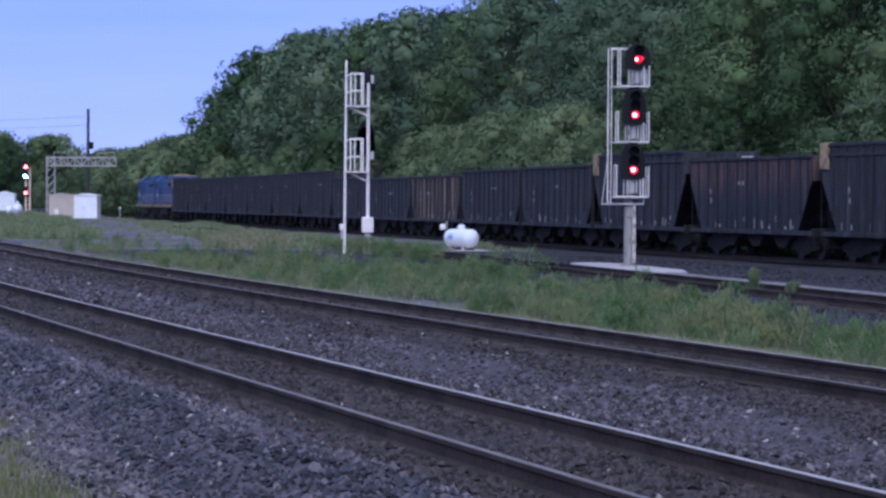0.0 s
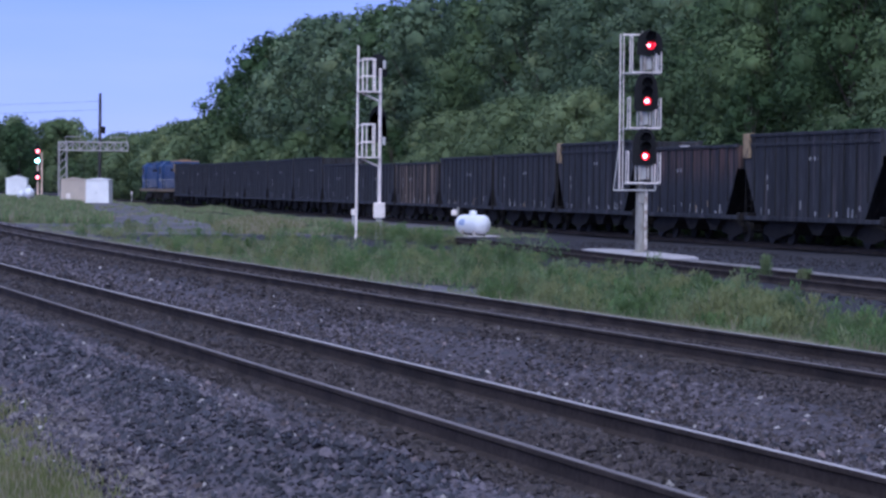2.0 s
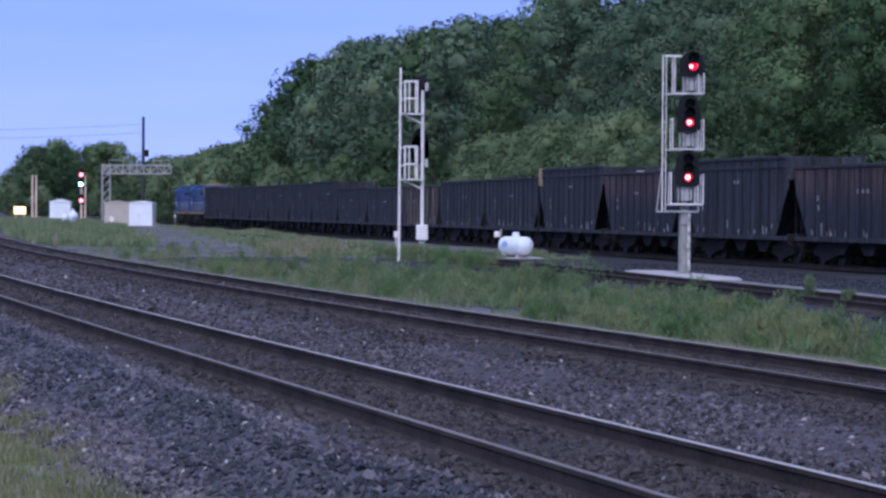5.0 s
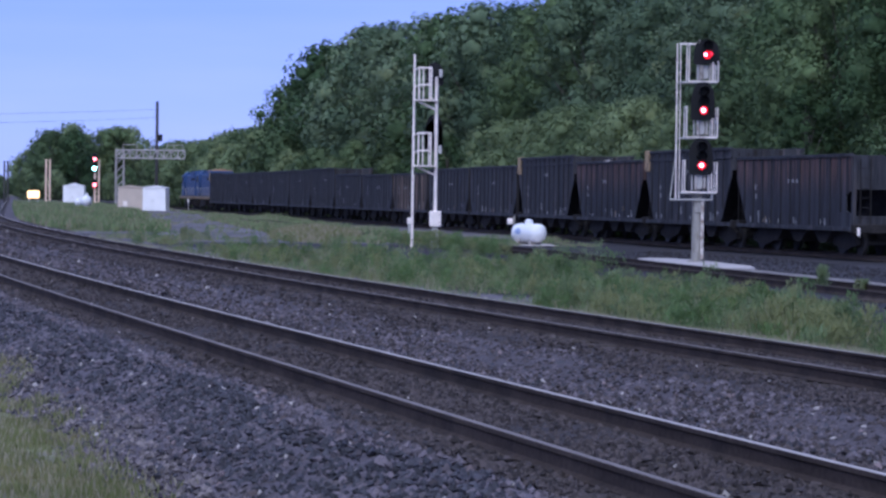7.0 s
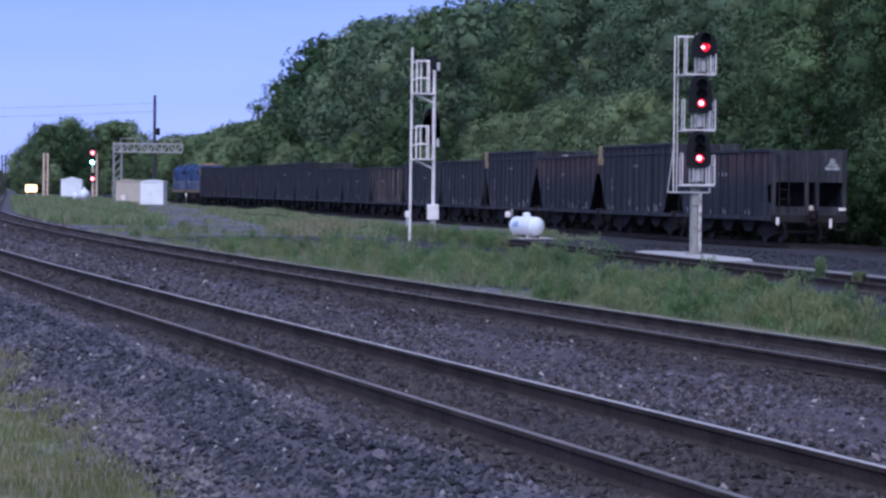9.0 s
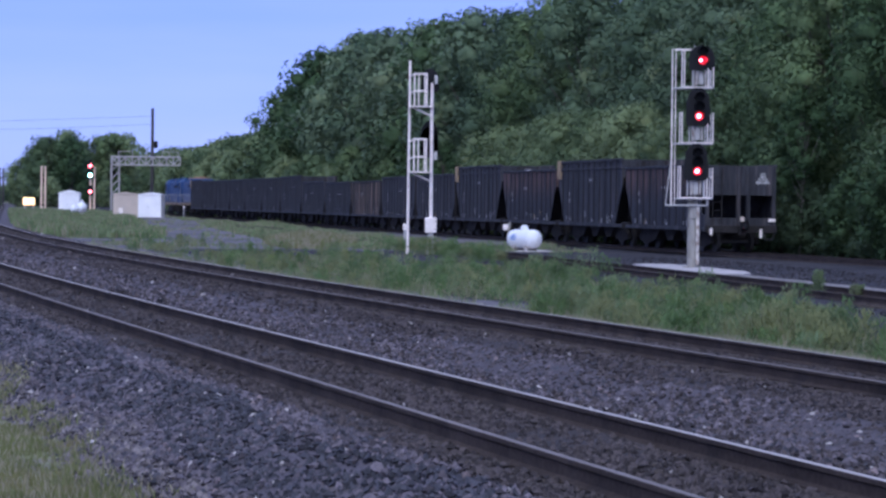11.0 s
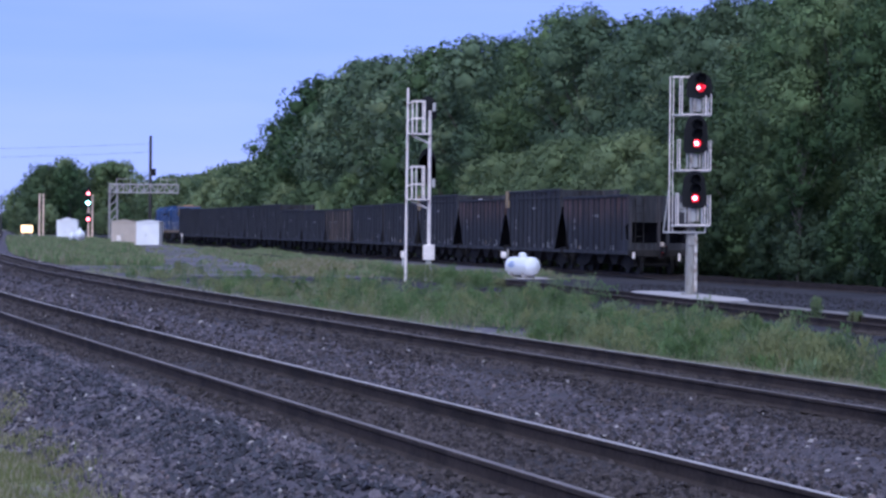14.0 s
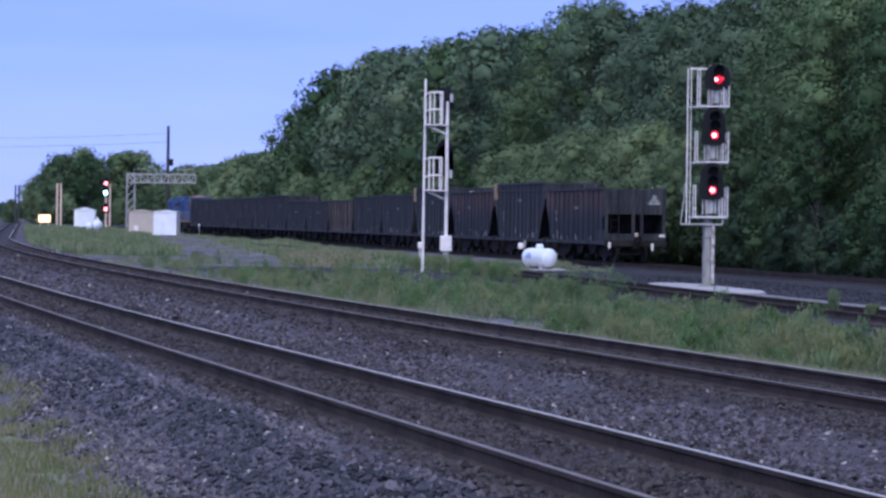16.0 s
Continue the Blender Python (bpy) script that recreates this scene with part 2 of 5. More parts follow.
# Peach base colour stands in for warm light falling on the far frames.
M_PEACH = material("warm_lit_paint", (0.78, 0.58, 0.44), 0.6, var=0.2)
M_POLE = material("weathered_pole_timber", (0.07, 0.065, 0.065), 0.9, var=0.3, scale=2, fine=20, bump=0.4, stretch=(4, 4, 0.4))
M_RED = glow("red_signal_lamp", (0.9, 0.01, 0.03), 0.32)
M_BULB = glow("hot_lamp_centre", (1.0, 0.20, 0.25), 6)
M_HOODGLINT = glow("red_hood_reflection", (1.0, 0.03, 0.07), 1.2)
M_FLASH = glow("red_flasher", (1.0, 0.09, 0.11), 14)
M_FARRED = glow("distant_red_lamp", (1.0, 0.16, 0.18), 3.5)
M_GREEN = glow("green_signal_lamp", (0.35, 1.0, 0.85), 9)
M_ORANGE = glow("orange_glow_as_if_lit", (1.0, 0.62, 0.28), 1.3)


# ---- mesh helpers ----
def part(name, bm, mat, parent=None, label=""):
    me = bpy.data.meshes.new(name)
    bm.to_mesh(me)
    bm.free()
    for m in (mat if isinstance(mat, (list, tuple)) else (mat,)):
        me.materials.append(m)
    ob = new(name, me)
    if parent is not None:
        ob.parent = parent
    if label:
        ob["label"] = label
    return ob


def thing(name, m, label, category, group="", kind=""):
    ob = new(name)
    ob.matrix_world = m
    ob.empty_display_size = 0.3
    return tagged(ob, label, category, group, kind)


def box(bm, lo, hi, bevel=0.0, m=None):
    lo, hi = Vector(lo), Vector(hi)
    r = bmesh.ops.create_cube(bm, size=1.0)
    c, s = (lo + hi) / 2, hi - lo
    for v in r["verts"]:
        v.co = Vector((v.co.x * s.x, v.co.y * s.y, v.co.z * s.z)) + c
    vs = r["verts"]
    if bevel:
        es = list({e for v in vs for e in v.link_edges})
        out = bmesh.ops.bevel(bm, geom=es, offset=bevel, segments=1, affect="EDGES")
        vs = list({v for f in out["faces"] for v in f.verts} | {v for v in vs if v.is_valid})
    if m is not None:
        bmesh.ops.transform(bm, matrix=m, verts=[v for v in vs if v.is_valid])
    return bm


def tube(bm, a, b, r, r2=None, seg=8):
    a, b = Vector(a), Vector(b)
    d = b - a
    q = d.to_track_quat("Z", "Y").to_matrix().to_4x4()
    bmesh.ops.create_cone(bm, cap_ends=True, segments=seg, radius1=r, radius2=r if r2 is None else r2, depth=d.length, matrix=Matrix.Translation((a + b) / 2) @ q)
    return bm


def prism(bm, outline, axis, lo, hi):
    """A flat outline (two coordinates) pushed along the third axis."""
    def place(p, h):
        return {"x": (h, p[0], p[1]), "y": (p[0], h, p[1]), "z": (p[0], p[1], h)}[axis]
    a = [bm.verts.new(place(p, lo)) for p in outline]
    b = [bm.verts.new(place(p, hi)) for p in outline]
    k = len(outline)
    for i in range(k):
        bm.faces.new((a[i], a[(i + 1) % k], b[(i + 1) % k], b[i]))
    bm.faces.new(a[::-1])
    bm.faces.new(b)
    bmesh.ops.recalc_face_normals(bm, faces=bm.faces)
    return bm


def B():
    return bmesh.new()


# ---- plan of the lines: x of each centre line at the distance y ----
def line_bend(y):
    """Sideways shift of the two main tracks: straight, then an easy right-hand curve."""
    if y < 34:
        return -0.278 * y
    if y < 228:
        return -0.278 * y + 0.0003 * (y - 34) ** 2
    return -0.278 * 228 + 0.0003 * 194 ** 2 - 0.163 * (y - 228)


def track_one(y):
    return 6.63 + line_bend(y)


def track_two(y):
    return 13.0 + line_bend(y)


def track_three(y):
    return 20.5 - 0.171 * y


def track_train(y):
    """Straight yard track that bends a little towards the open end."""
    return 35.1 - 0.2 * y + (0.00095 * (121 - y) ** 2 if y < 121 else 0)


TRAIN_DIR = Vector((-0.2, 1.0, 0)).normalized()
TRAIN_Z = -0.285


def ground_z(x, y):
    """Height of the ground: two ballast crowns, lower yard beyond."""
    side = 0.963
    a, b = (x - track_one(y)) * side, (x - track_two(y)) * side
    h = -0.62 if a < 0 else -0.5
    def crown(d, top, foot, half, toe):
        d = abs(d)
        if d < half:
            return top
        if d > toe:
            return foot
        k = (d - half) / (toe - half)
        return top + (foot - top) * k
    z = h
    if a < 0:
        z = max(z, crown(a, -0.168, -0.62, 1.75, 3.1))
    elif b > 0:
        z = max(z, crown(b, -0.28, -0.5, 1.7, 2.6))
    else:
        z = max(crown(a, -0.168, -0.42, 1.7, 3.0), crown(b, -0.28, -0.42, 1.7, 2.9))
    return z

# ---- ground: one sheet to the horizon ----
def build_ground():
    ys = [-60, -30, -10, 0, 6] + [8 + 0.8 * i for i in range(90)] + [80 + 4 * i for i in range(60)] + [320 + 40 * i for i in range(20)] + [1400, 2000, 3000, 4500]
    offs = [-3000, -800, -250, -90, -45, -25, -15, -10] + [-8 + 0.3 * i for i in range(84)] + [18, 21, 25, 30, 36, 45, 60, 90, 140, 250, 800, 3000]
    verts, faces, mats = [], [], []
    for y in ys:
        for o in offs:
            x = track_one(min(max(y, 0), 900)) + o
            z = ground_z(x, min(max(y, 0), 900))
            z += 0.03 * noise.noise((x * 0.7, y * 0.35, 0)) + (0.05 * noise.noise((x * 0.15, y * 0.1, 3)) if abs(o) > 10 else 0)
            verts.append((x, y, z))
    w = len(offs)
    for j in range(len(ys) - 1):
        for i in range(w - 1):
            faces.append((j * w + i, j * w + i + 1, (j + 1) * w + i + 1, (j + 1) * w + i))
            mid = (offs[i] + offs[i + 1]) / 2
            two = track_two(100) - track_one(100)
            near_yard = ys[j] < 118 and mid > 11 + 1.5 * noise.noise((0, ys[j] * .12, mid))
            mats.append(2 if near_yard else 3 if abs(mid) < 1.35 or -2.0 < mid - two < 1.35 else 5 if 1.3 < mid < 4.6 else 0 if -3.3 < mid < 9.2 else 4 if mid < 0 else 1 if mid < 14 or (ys[j] > 118 and track_one(min(ys[j], 900)) + mid < track_train(ys[j]) - 3) else 2)
    me = bpy.data.meshes.new("ground")
    me.from_pydata(verts, [], faces)
    for m in (M_BALLAST, M_DIRT, M_CINDER, M_BALLAST_OIL, M_TURF, M_BALLAST_MID):
        me.materials.append(m)
    me.polygons.foreach_set("material_index", mats)
    for p in me.polygons:
        p.use_smooth = True
    return tagged(new("ground", me), "dark grey railway ballast and weedy yard dirt", "ground", kind="structure")


build_ground()

RAIL_SIDE = [(-0.07, -0.17), (0.07, -0.17), (0.07, -0.155), (0.012, -0.13), (0.012, -0.045), (0.036, -0.034), (0.036, -0.006), (0.03, 0.0), (-0.03, 0.0), (-0.036, -0.006), (-0.036, -0.017), (-0.036, -0.034), (-0.012, -0.045), (-0.012, -0.13), (-0.07, -0.155)]


def rail_mesh(name, centre, off, z, ys, parent, shiny):
    verts, faces, mats = [], [], []
    k = len(RAIL_SIDE)
    for y in ys:
        d = (centre(y + 0.5) - centre(y - 0.5))
        n = Vector((1, -d, 0)).normalized()
        for u, v in RAIL_SIDE:
            p = Vector((centre(y), y, z)) + n * (off + u) + Vector((0, 0, v))
            verts.append(p)
    for j in range(len(ys) - 1):
        for i in range(k):
            faces.append((j * k + i, j * k + (i + 1) % k, (j + 1) * k + (i + 1) % k, (j + 1) * k + i))
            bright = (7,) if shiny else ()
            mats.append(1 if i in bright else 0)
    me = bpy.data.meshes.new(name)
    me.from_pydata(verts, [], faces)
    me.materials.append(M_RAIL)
    # only the far rail of each pair gets the painted sky shine
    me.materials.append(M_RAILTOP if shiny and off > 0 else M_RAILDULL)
    me.polygons.foreach_set("material_index", mats)
    me.update()
    bm = B()
    bm.from_mesh(me)
    bmesh.ops.recalc_face_normals(bm, faces=bm.faces)
    bm.to_mesh(me)
    bm.free()
    ob = new(name, me)
    ob.parent = parent
    return ob


def tie_mesh():
    bm = B()
    box(bm, (-1.3, -0.115, -0.18), (1.3, 0.115, 0.0), 0.012)
    me = bpy.data.meshes.new("tie")
    bm.to_mesh(me)
    bm.free()
    me.materials.append(M_TIE)
    return me


TIE = tie_mesh()


def build_track(centre, z, y0, y1, label, shiny, ties_to, step=0.53):
    t = thing("track", Matrix(), label, "track", kind="structure")
    ys = [y0 + (y1 - y0) * (i / 160) ** 1.6 for i in range(161)]
    for off in (-0.7525, 0.7525):
        rail_mesh("rail", centre, off, z, ys, t, shiny)
    rnd = random.Random(int(abs(z) * 100) + 5)
    y = y0
    while y < ties_to:
        d = centre(y + 0.5) - centre(y - 0.5)
        ob = new("tie", TIE)
        ob.parent = t
        ob.matrix_basis = pose(centre(y) + rnd.uniform(-.04, .04), y, z - 0.165 + rnd.uniform(-.012, .008), rnd.uniform(-.6, .6), rnd.uniform(-.5, .5), -math.degrees(math.atan(-d)) + rnd.uniform(-1.2, 1.2))
        y += step * 0.963 + rnd.uniform(-.03, .03)
    return t


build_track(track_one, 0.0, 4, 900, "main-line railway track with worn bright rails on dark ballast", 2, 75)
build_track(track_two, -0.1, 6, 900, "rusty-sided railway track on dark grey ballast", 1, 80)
build_track(track_three, -0.3, 20, 210, "rusty yard track half hidden behind weeds", 0, 60, 0.8)
build_track(track_train, TRAIN_Z, 20, 700, "yard track carrying the coal train", 0, 60, 0.9)


# ---- loose ballast stones and grass (uncountable) ----
def scatter_mesh(name, pieces, mats, label, category, soft=False):
    """pieces: (verts, faces, material index) lists joined into one mesh; soft: leaves shaded as one loose mass."""
    verts, faces, idx = [], [], []
    for vs, fs, mi in pieces:
        o = len(verts)
        verts.extend(vs)
        if soft:
            (ax, _, az), (bx, _, bz), (cx, _, cz) = vs[fs[0][0]], vs[fs[0][1]], vs[fs[0][2]]
            if (bz - az) * (cx - ax) - (bx - ax) * (cz - az) > 0:
                fs = [f[::-1] for f in fs]
        faces.extend([tuple(i + o for i in f) for f in fs])
        idx.extend([mi] * len(fs))
    me = bpy.data.meshes.new(name)
    me.from_pydata(verts, [], faces)
    for m in mats:
        me.materials.append(m)
    me.polygons.foreach_set("material_index", idx)
    me.update()
    if soft:
        me.polygons.foreach_set("use_smooth", [True] * len(faces))
        turn = random.Random(len(verts))
        normals = []
        for vs, fs, mi in pieces:
            a, b = turn.uniform(-.6, .6), turn.uniform(-1.2, -.05)
            normals.extend([Vector((a, b, .75)).normalized()] * len(vs))
        me.normals_split_custom_set_from_vertices(normals)
    return tagged(new(name, me), label, category, kind="stuff")


OCTA = [(1, 0, 0), (-1, 0, 0), (0, 1, 0), (0, -1, 0), (0, 0, 1), (0, 0, -1)]
OCTA_F = [(0, 2, 4), (2, 1, 4), (1, 3, 4), (3, 0, 4), (2, 0, 5), (1, 2, 5), (3, 1, 5), (0, 3, 5)]


def stone(rnd, x, y, z, s):
    a = rnd.uniform(0, 6.28)
    ca, sa = math.cos(a), math.sin(a)
    ex, ey, ez = s * rnd.uniform(.7, 1.3), s * rnd.uniform(.6, 1.1), s * rnd.uniform(.6, 1.05)
    t1, t2 = rnd.uniform(-.5, .5), rnd.uniform(-.5, .5)
    out = []
    for u, v, w in OCTA:
        u, v, w = (u + rnd.uniform(-.3, .3)) * ex, (v + rnd.uniform(-.3, .3)) * ey, (w + rnd.uniform(-.25, .25)) * ez
        out.append((x + ca * u - sa * v, y + sa * u + ca * v, z + w + t1 * u + t2 * v))
    return out, OCTA_F


def build_stones():
    rnd = random.Random(11)
    pieces = []
    bands = ((9, 17, 30000, 0.025), (17, 28, 36000, 0.030), (28, 48, 30000, 0.031), (48, 85, 15000, 0.045), (85, 170, 9000, 0.065))
    for y0, y1, count, size in bands:
        for _ in range(count):
            y = rnd.uniform(y0, y1)
            o = rnd.uniform(-3.9, 9.2)
            x = track_one(y) + o
            if abs(x) > 0.185 * y + 0.6:
                continue
            d1, d2 = abs(abs(x - track_one(y)) * .963 - .7525), abs(abs(x - track_two(y)) * .963 - .7525)
            if min(d1, d2) < 0.09 or o < -3.3 + .6 * min(.55, max(0, .042 * (y - 21))) + .55 * noise.noise((x * .7, y * .35, 19)) - .3 * rnd.random():
                continue
            s = size * rnd.choice((.6, .8, 1, 1, 1.2, 1.5))
            vs, fs = stone(rnd, x, y, ground_z(x, y) + s * 0.15, s)
            oily = abs(x - track_one(y)) < 1.3 or -2.1 + .5 * noise.noise((x, y * .4, 0)) < x - track_two(y) < 1.35
            edge = o + .35 * noise.noise((x * .5, y * .25, 5))
            r = rnd.random()
            # dark stones gather in a band along the near shoulder
            kind = 2 if oily or (1.2 < o < 4.6 and rnd.random() < .42) else 4 if r < (.8 if -2.55 < edge < -1.6 else .2) else 5 if edge < -2.7 and r < .75 else 3 if r < .24 else 0
            pieces.append((vs, fs, 1 if rnd.random() < (0.012 if kind != 2 else .003) else kind))
    scatter_mesh("ballast_stones", pieces, (M_STONE, M_STONE_PALE, M_STONE_OIL, M_STONE_RED, M_STONE_DARK, M_STONE_DUST), "crushed dark grey ballast stones with a few pale ones", "ballast")


build_stones()


def blade(rnd, x, y, z, h, w):
    a = rnd.uniform(0, 6.28)
    lean = rnd.uniform(.05, .5) * h
    b = rnd.uniform(0, 6.28)
    lx, ly = math.cos(b) * lean, math.sin(b) * lean
    dx, dy = math.cos(a) * w / 2, math.sin(a) * w / 2
    vs = [(x - dx, y - dy, z), (x + dx, y + dy, z), (x + dx * .8 + lx * .35, y + dy * .8 + ly * .35, z + h * .6), (x - dx * .8 + lx * .35, y - dy * .8 + ly * .35, z + h * .6), (x + lx, y + ly, z + h)]
    return vs, [(0, 1, 2, 3), (3, 2, 4)]


def weeds(name, seed, count, place, h, w, label, mats=(M_BLADE, M_DRY), dry=0.25):
    rnd = random.Random(seed)
    pieces = []
    for _ in range(count):
        got = place(rnd)
        if got is None:
            continue
        x, y, k = got
        for _ in range(5):
            px, py = x + rnd.gauss(0, .10), y + rnd.gauss(0, .14)
            vs, fs = blade(rnd, px, py, ground_z(px, py) - .03, h * k * rnd.uniform(.5, 1.15), w * rnd.uniform(.7, 1.3))
            pieces.append((vs, fs, 1 if rnd.random() < dry else 0))
    return scatter_mesh(name, pieces, mats, label, "weeds", True)


def clumps(x, y, sx, sy, off):
    return noise.noise((x * sx, y * sy, off))


def lane(y):
    """Centre of the gravel access lane across the yard."""
    pts = ((92, 13.5), (115, 12.6), (130, 11.3), (165, 12.8), (200, 14.8), (240, 16.7), (304, 18.4), (600, 19))
    for (a, p), (b, q) in zip(pts, pts[1:]):
        if y <= b:
            break
    return track_two(y) + p + (q - p) * min(1, max(0, (y - a) / (b - a)))


def middle_strip(rnd):
    y = 27 + 300 * rnd.random() ** 2.2
    lo, hi = track_two(y) + 2.25, min(track_three(y) - 2.0, track_two(y) + 17)
    if hi < lo + .5:
        return None
    x = rnd.uniform(lo, hi)
    if y > 92 and abs(x - lane(y)) < 3.2 + 1.3 * clumps(x, y, .25, .1, 30) and rnd.random() < .9:
        return None
    if y > 100 and x < lane(y) and clumps(x, y, .22, .06, 90) < .12 + .1 * (x - lo > 4):
        return None
    right, u = x / y, (x - lo) / (hi - lo)
    k = 0.5 + clumps(x, y, .45, .13, 4) * .75 + clumps(x, y, 1.6, .5, 8) * .45
    if right > .108 and u > .4:
        k -= .3 + 3 * (right - .108)
    if y > 90:
        k -= .1
    k *= min(1, .35 + u * 3.2) * (1 if u < .72 else max(.25, 1 - (u - .72) * 3))
    if y < 88 and u > .55:
        k *= .5
    if k < .1:
        return None
    return x, y, min(k, 1.25)


weeds("trackside_grass", 3, 26000, middle_strip, 0.62, 0.022, "green and dry grass between the tracks", dry=.36)


def rail_fringe(rnd):
    y = 24 + 90 * rnd.random() ** 1.5
    x = track_two(y) + 1.4 + rnd.random() ** 1.3 * 1.6
    return (x, y, .6 + .5 * clumps(x, y, .8, .3, 66)) if clumps(x, y, .9, .35, 61) > -.25 else None


weeds("dry_fringe", 19, 11000, rail_fringe, 0.2, 0.016, "short pale dry grass along the ballast edge", mats=(M_DRY, M_BLADE), dry=.25)


def forb(rnd, x, y, h, w, mi, leaves):
    """A bushy broad-leaved weed as many small leaf blades round a few stems."""
    z = ground_z(x, y) - .02
    out = []
    for _ in range(leaves):
        f = rnd.random() ** .7
        r = w * (1 - .55 * f) * rnd.random() ** .5
        a = rnd.uniform(0, 6.28)
        px, py, pz = x + math.cos(a) * r, y + math.sin(a) * r, z + f * h
        k = rnd.uniform(.035, .085) * (1 + .3 * h)
        b = rnd.uniform(0, 6.28)
        dx, dy = math.cos(b) * k, math.sin(b) * k
        up = rnd.uniform(.1, 1.6) * k
        out.append(([(px - dy * .2, py + dx * .2, pz), (px + dy * .2, py - dx * .2, pz), (px + dx, py + dy, pz + up)], [(0, 1, 2)], mi))
    return out


def build_forbs():
    rnd = random.Random(77)
    pieces = []
    made_n = 0
    while made_n < 1300:
        got = middle_strip(rnd)
        if got is None:
            continue
        x, y, k = got
        if rnd.random() > min(1, k * k + .05) or (y > 120 and rnd.random() < .5):
            continue
        made_n += 1
        h = rnd.uniform(.3, .66) * (.6 + k * .6) * (1.35 if rnd.random() < .12 else 1)
        tone = clumps(x, y, .8, .35, 33) + rnd.gauss(0, .12)
        mi = 0 if tone < -.08 else 2 if tone < .14 else 1
        pieces += forb(rnd, x, y, h, rnd.uniform(.16, .4), mi, int(rnd.uniform(75, 140)))
    # larger bushes in front of the slab and along the third track
    for x, y, h, w in ((4.6, 57, .7, .55), (7.2, 54, .7, .4), (3.0, 74, .7, .6), (4.0, 70, .55, .5), (1.2, 98, .7, .6), (-6.3, 92, .6, .6), (2.1, 104, .75, .5)):
        for q in range(3):
            pieces += forb(rnd, x + rnd.gauss(0, w * .5), y + rnd.gauss(0, w), h * rnd.uniform(.65, .95), w, rnd.choice((0, 1, 2)), 150)
    # single stout plants in the strip
    for x, y, h, w, mi in ((4.7, 52, .48, .42, 0), (5.5, 46.5, .86, .26, 0), (4.9, 48.5, .42, .34, 1), (4.3, 46, .34, .24, 0), (5.25, 44, .4, .22, 0), (9.4, 66.3, .6, .16, 2), (10.1, 64.5, .34, .2, 2), (7.0, 50, .4, .3, 2), (2.6, 80, .5, .5, 0), (0.4, 88, .5, .5, 2), (3.6, 58, .5, .6, 0), (6.2, 48, .36, .26, 1), (4.2, 64, .55, .5, 2)):
        for q in range(4):
            pieces += forb(rnd, x + rnd.gauss(0, w * .3), y + rnd.gauss(0, w * .6), h * rnd.uniform(.7, 1), w * .75, mi, 170)
    # taller, uneven bushes before the third track
    for _ in range(30):
        y = rnd.uniform(82, 125)
        x = track_three(y) - rnd.uniform(.9, 2.6)
        h, w, mi = rnd.uniform(.45, .95), rnd.uniform(.3, .6), rnd.choice((0, 0, 2, 1))
        if .072 < x / y < .11:
            h *= .45
        for q in range(3):
            pieces += forb(rnd, x + rnd.gauss(0, w * .6), y + rnd.gauss(0, w), h * rnd.uniform(.6, 1), w, mi, 150)
    scatter_mesh("broadleaf_weeds", pieces, (M_FORB, M_FORB_PALE, M_BLADE), "bushy green broad-leaved weeds beside the rails", "weeds", True)


build_forbs()


def near_corner(rnd):
    y = rnd.uniform(11, 60)
    x = track_one(y) - 2.6 - 4.4 * rnd.random() ** .9
    edge = .55 * clumps(x, y, .7, .35, 19)
    if abs(x) > .19 * y + .5 or x > track_one(y) - 3.3 + min(.55, max(0, .042 * (y - 21))) + edge or clumps(x, y, 1.3, .6, 9) < -.25:
        return None
    return x, y, 1 + .6 * clumps(x, y, 1, .6, 2)


weeds("verge_grass", 7, 32000, near_corner, 0.115, 0.016, "short green and yellowish verge grass beside the ballast", mats=(M_LAWN, M_DRY), dry=.36)


def far_strip(rnd):
    y = 75 + 330 * rnd.random() ** 1.2
    lo, hi = track_three(y) + 1.5 if y < 190 else lane(y) + 2.5, track_train(y) - 2.2
    if hi < lo + .5:
        return None
    x = rnd.uniform(lo, hi)
    if x / y > .085 or (y < 112 and x / y > .03):
        return None
    k = (.2 if y < 125 else .02) + clumps(x, y, .3, .05, 14) * 1.1 + clumps(x, y, 1.2, .3, 24) * .3
    if y < 118:
        k -= .3
    return (x, y, min(k, 1)) if k > .16 else None


weeds("yard_weeds", 5, 12000, far_strip, 0.6, 0.055, "patchy yellow-green weeds on the yard ground", dry=.38)


def far_left(rnd):
    y = rnd.uniform(150, 470)
    x = rnd.uniform(track_two(y) + 2.2, lane(y) - 2 if y < 250 else -0.1 * y - 4)
    if clumps(x, y, .15, .04, 51) < -.45 or (abs(x / y + .1365) < .006 and 315 < y < 366) or abs(x - lane(y)) < 2.5:
        return None
    if y < 230 and x > track_two(y) + 9 and clumps(x, y, .2, .05, 53) < .1:
        return None
    return x, y, .75 + .5 * clumps(x, y, .3, .06, 41)


weeds("distant_weeds", 15, 8500, far_left, 0.8, 0.12, "hazy green weeds round the far huts and signals", dry=.2)


def build_yard_stones():
    rnd = random.Random(31)
    pieces = []
    for _ in range(7000):
        y = rnd.uniform(50, 110)
        x = track_three(y) + rnd.uniform(-2.5, 9)
        s = rnd.uniform(.02, .05)
        vs, fs = stone(rnd, x, y, ground_z(x, y) + s * .1, s)
        pieces.append((vs, fs, 1 if abs(x - track_three(y) - 1.7) < .6 and rnd.random() < .5 else 2 if rnd.random() < .92 else 0))
    scatter_mesh("yard_stones", pieces, (M_STONE, M_STONE_DUST, M_CINDER), "loose dark yard gravel", "gravel")


build_yard_stones()


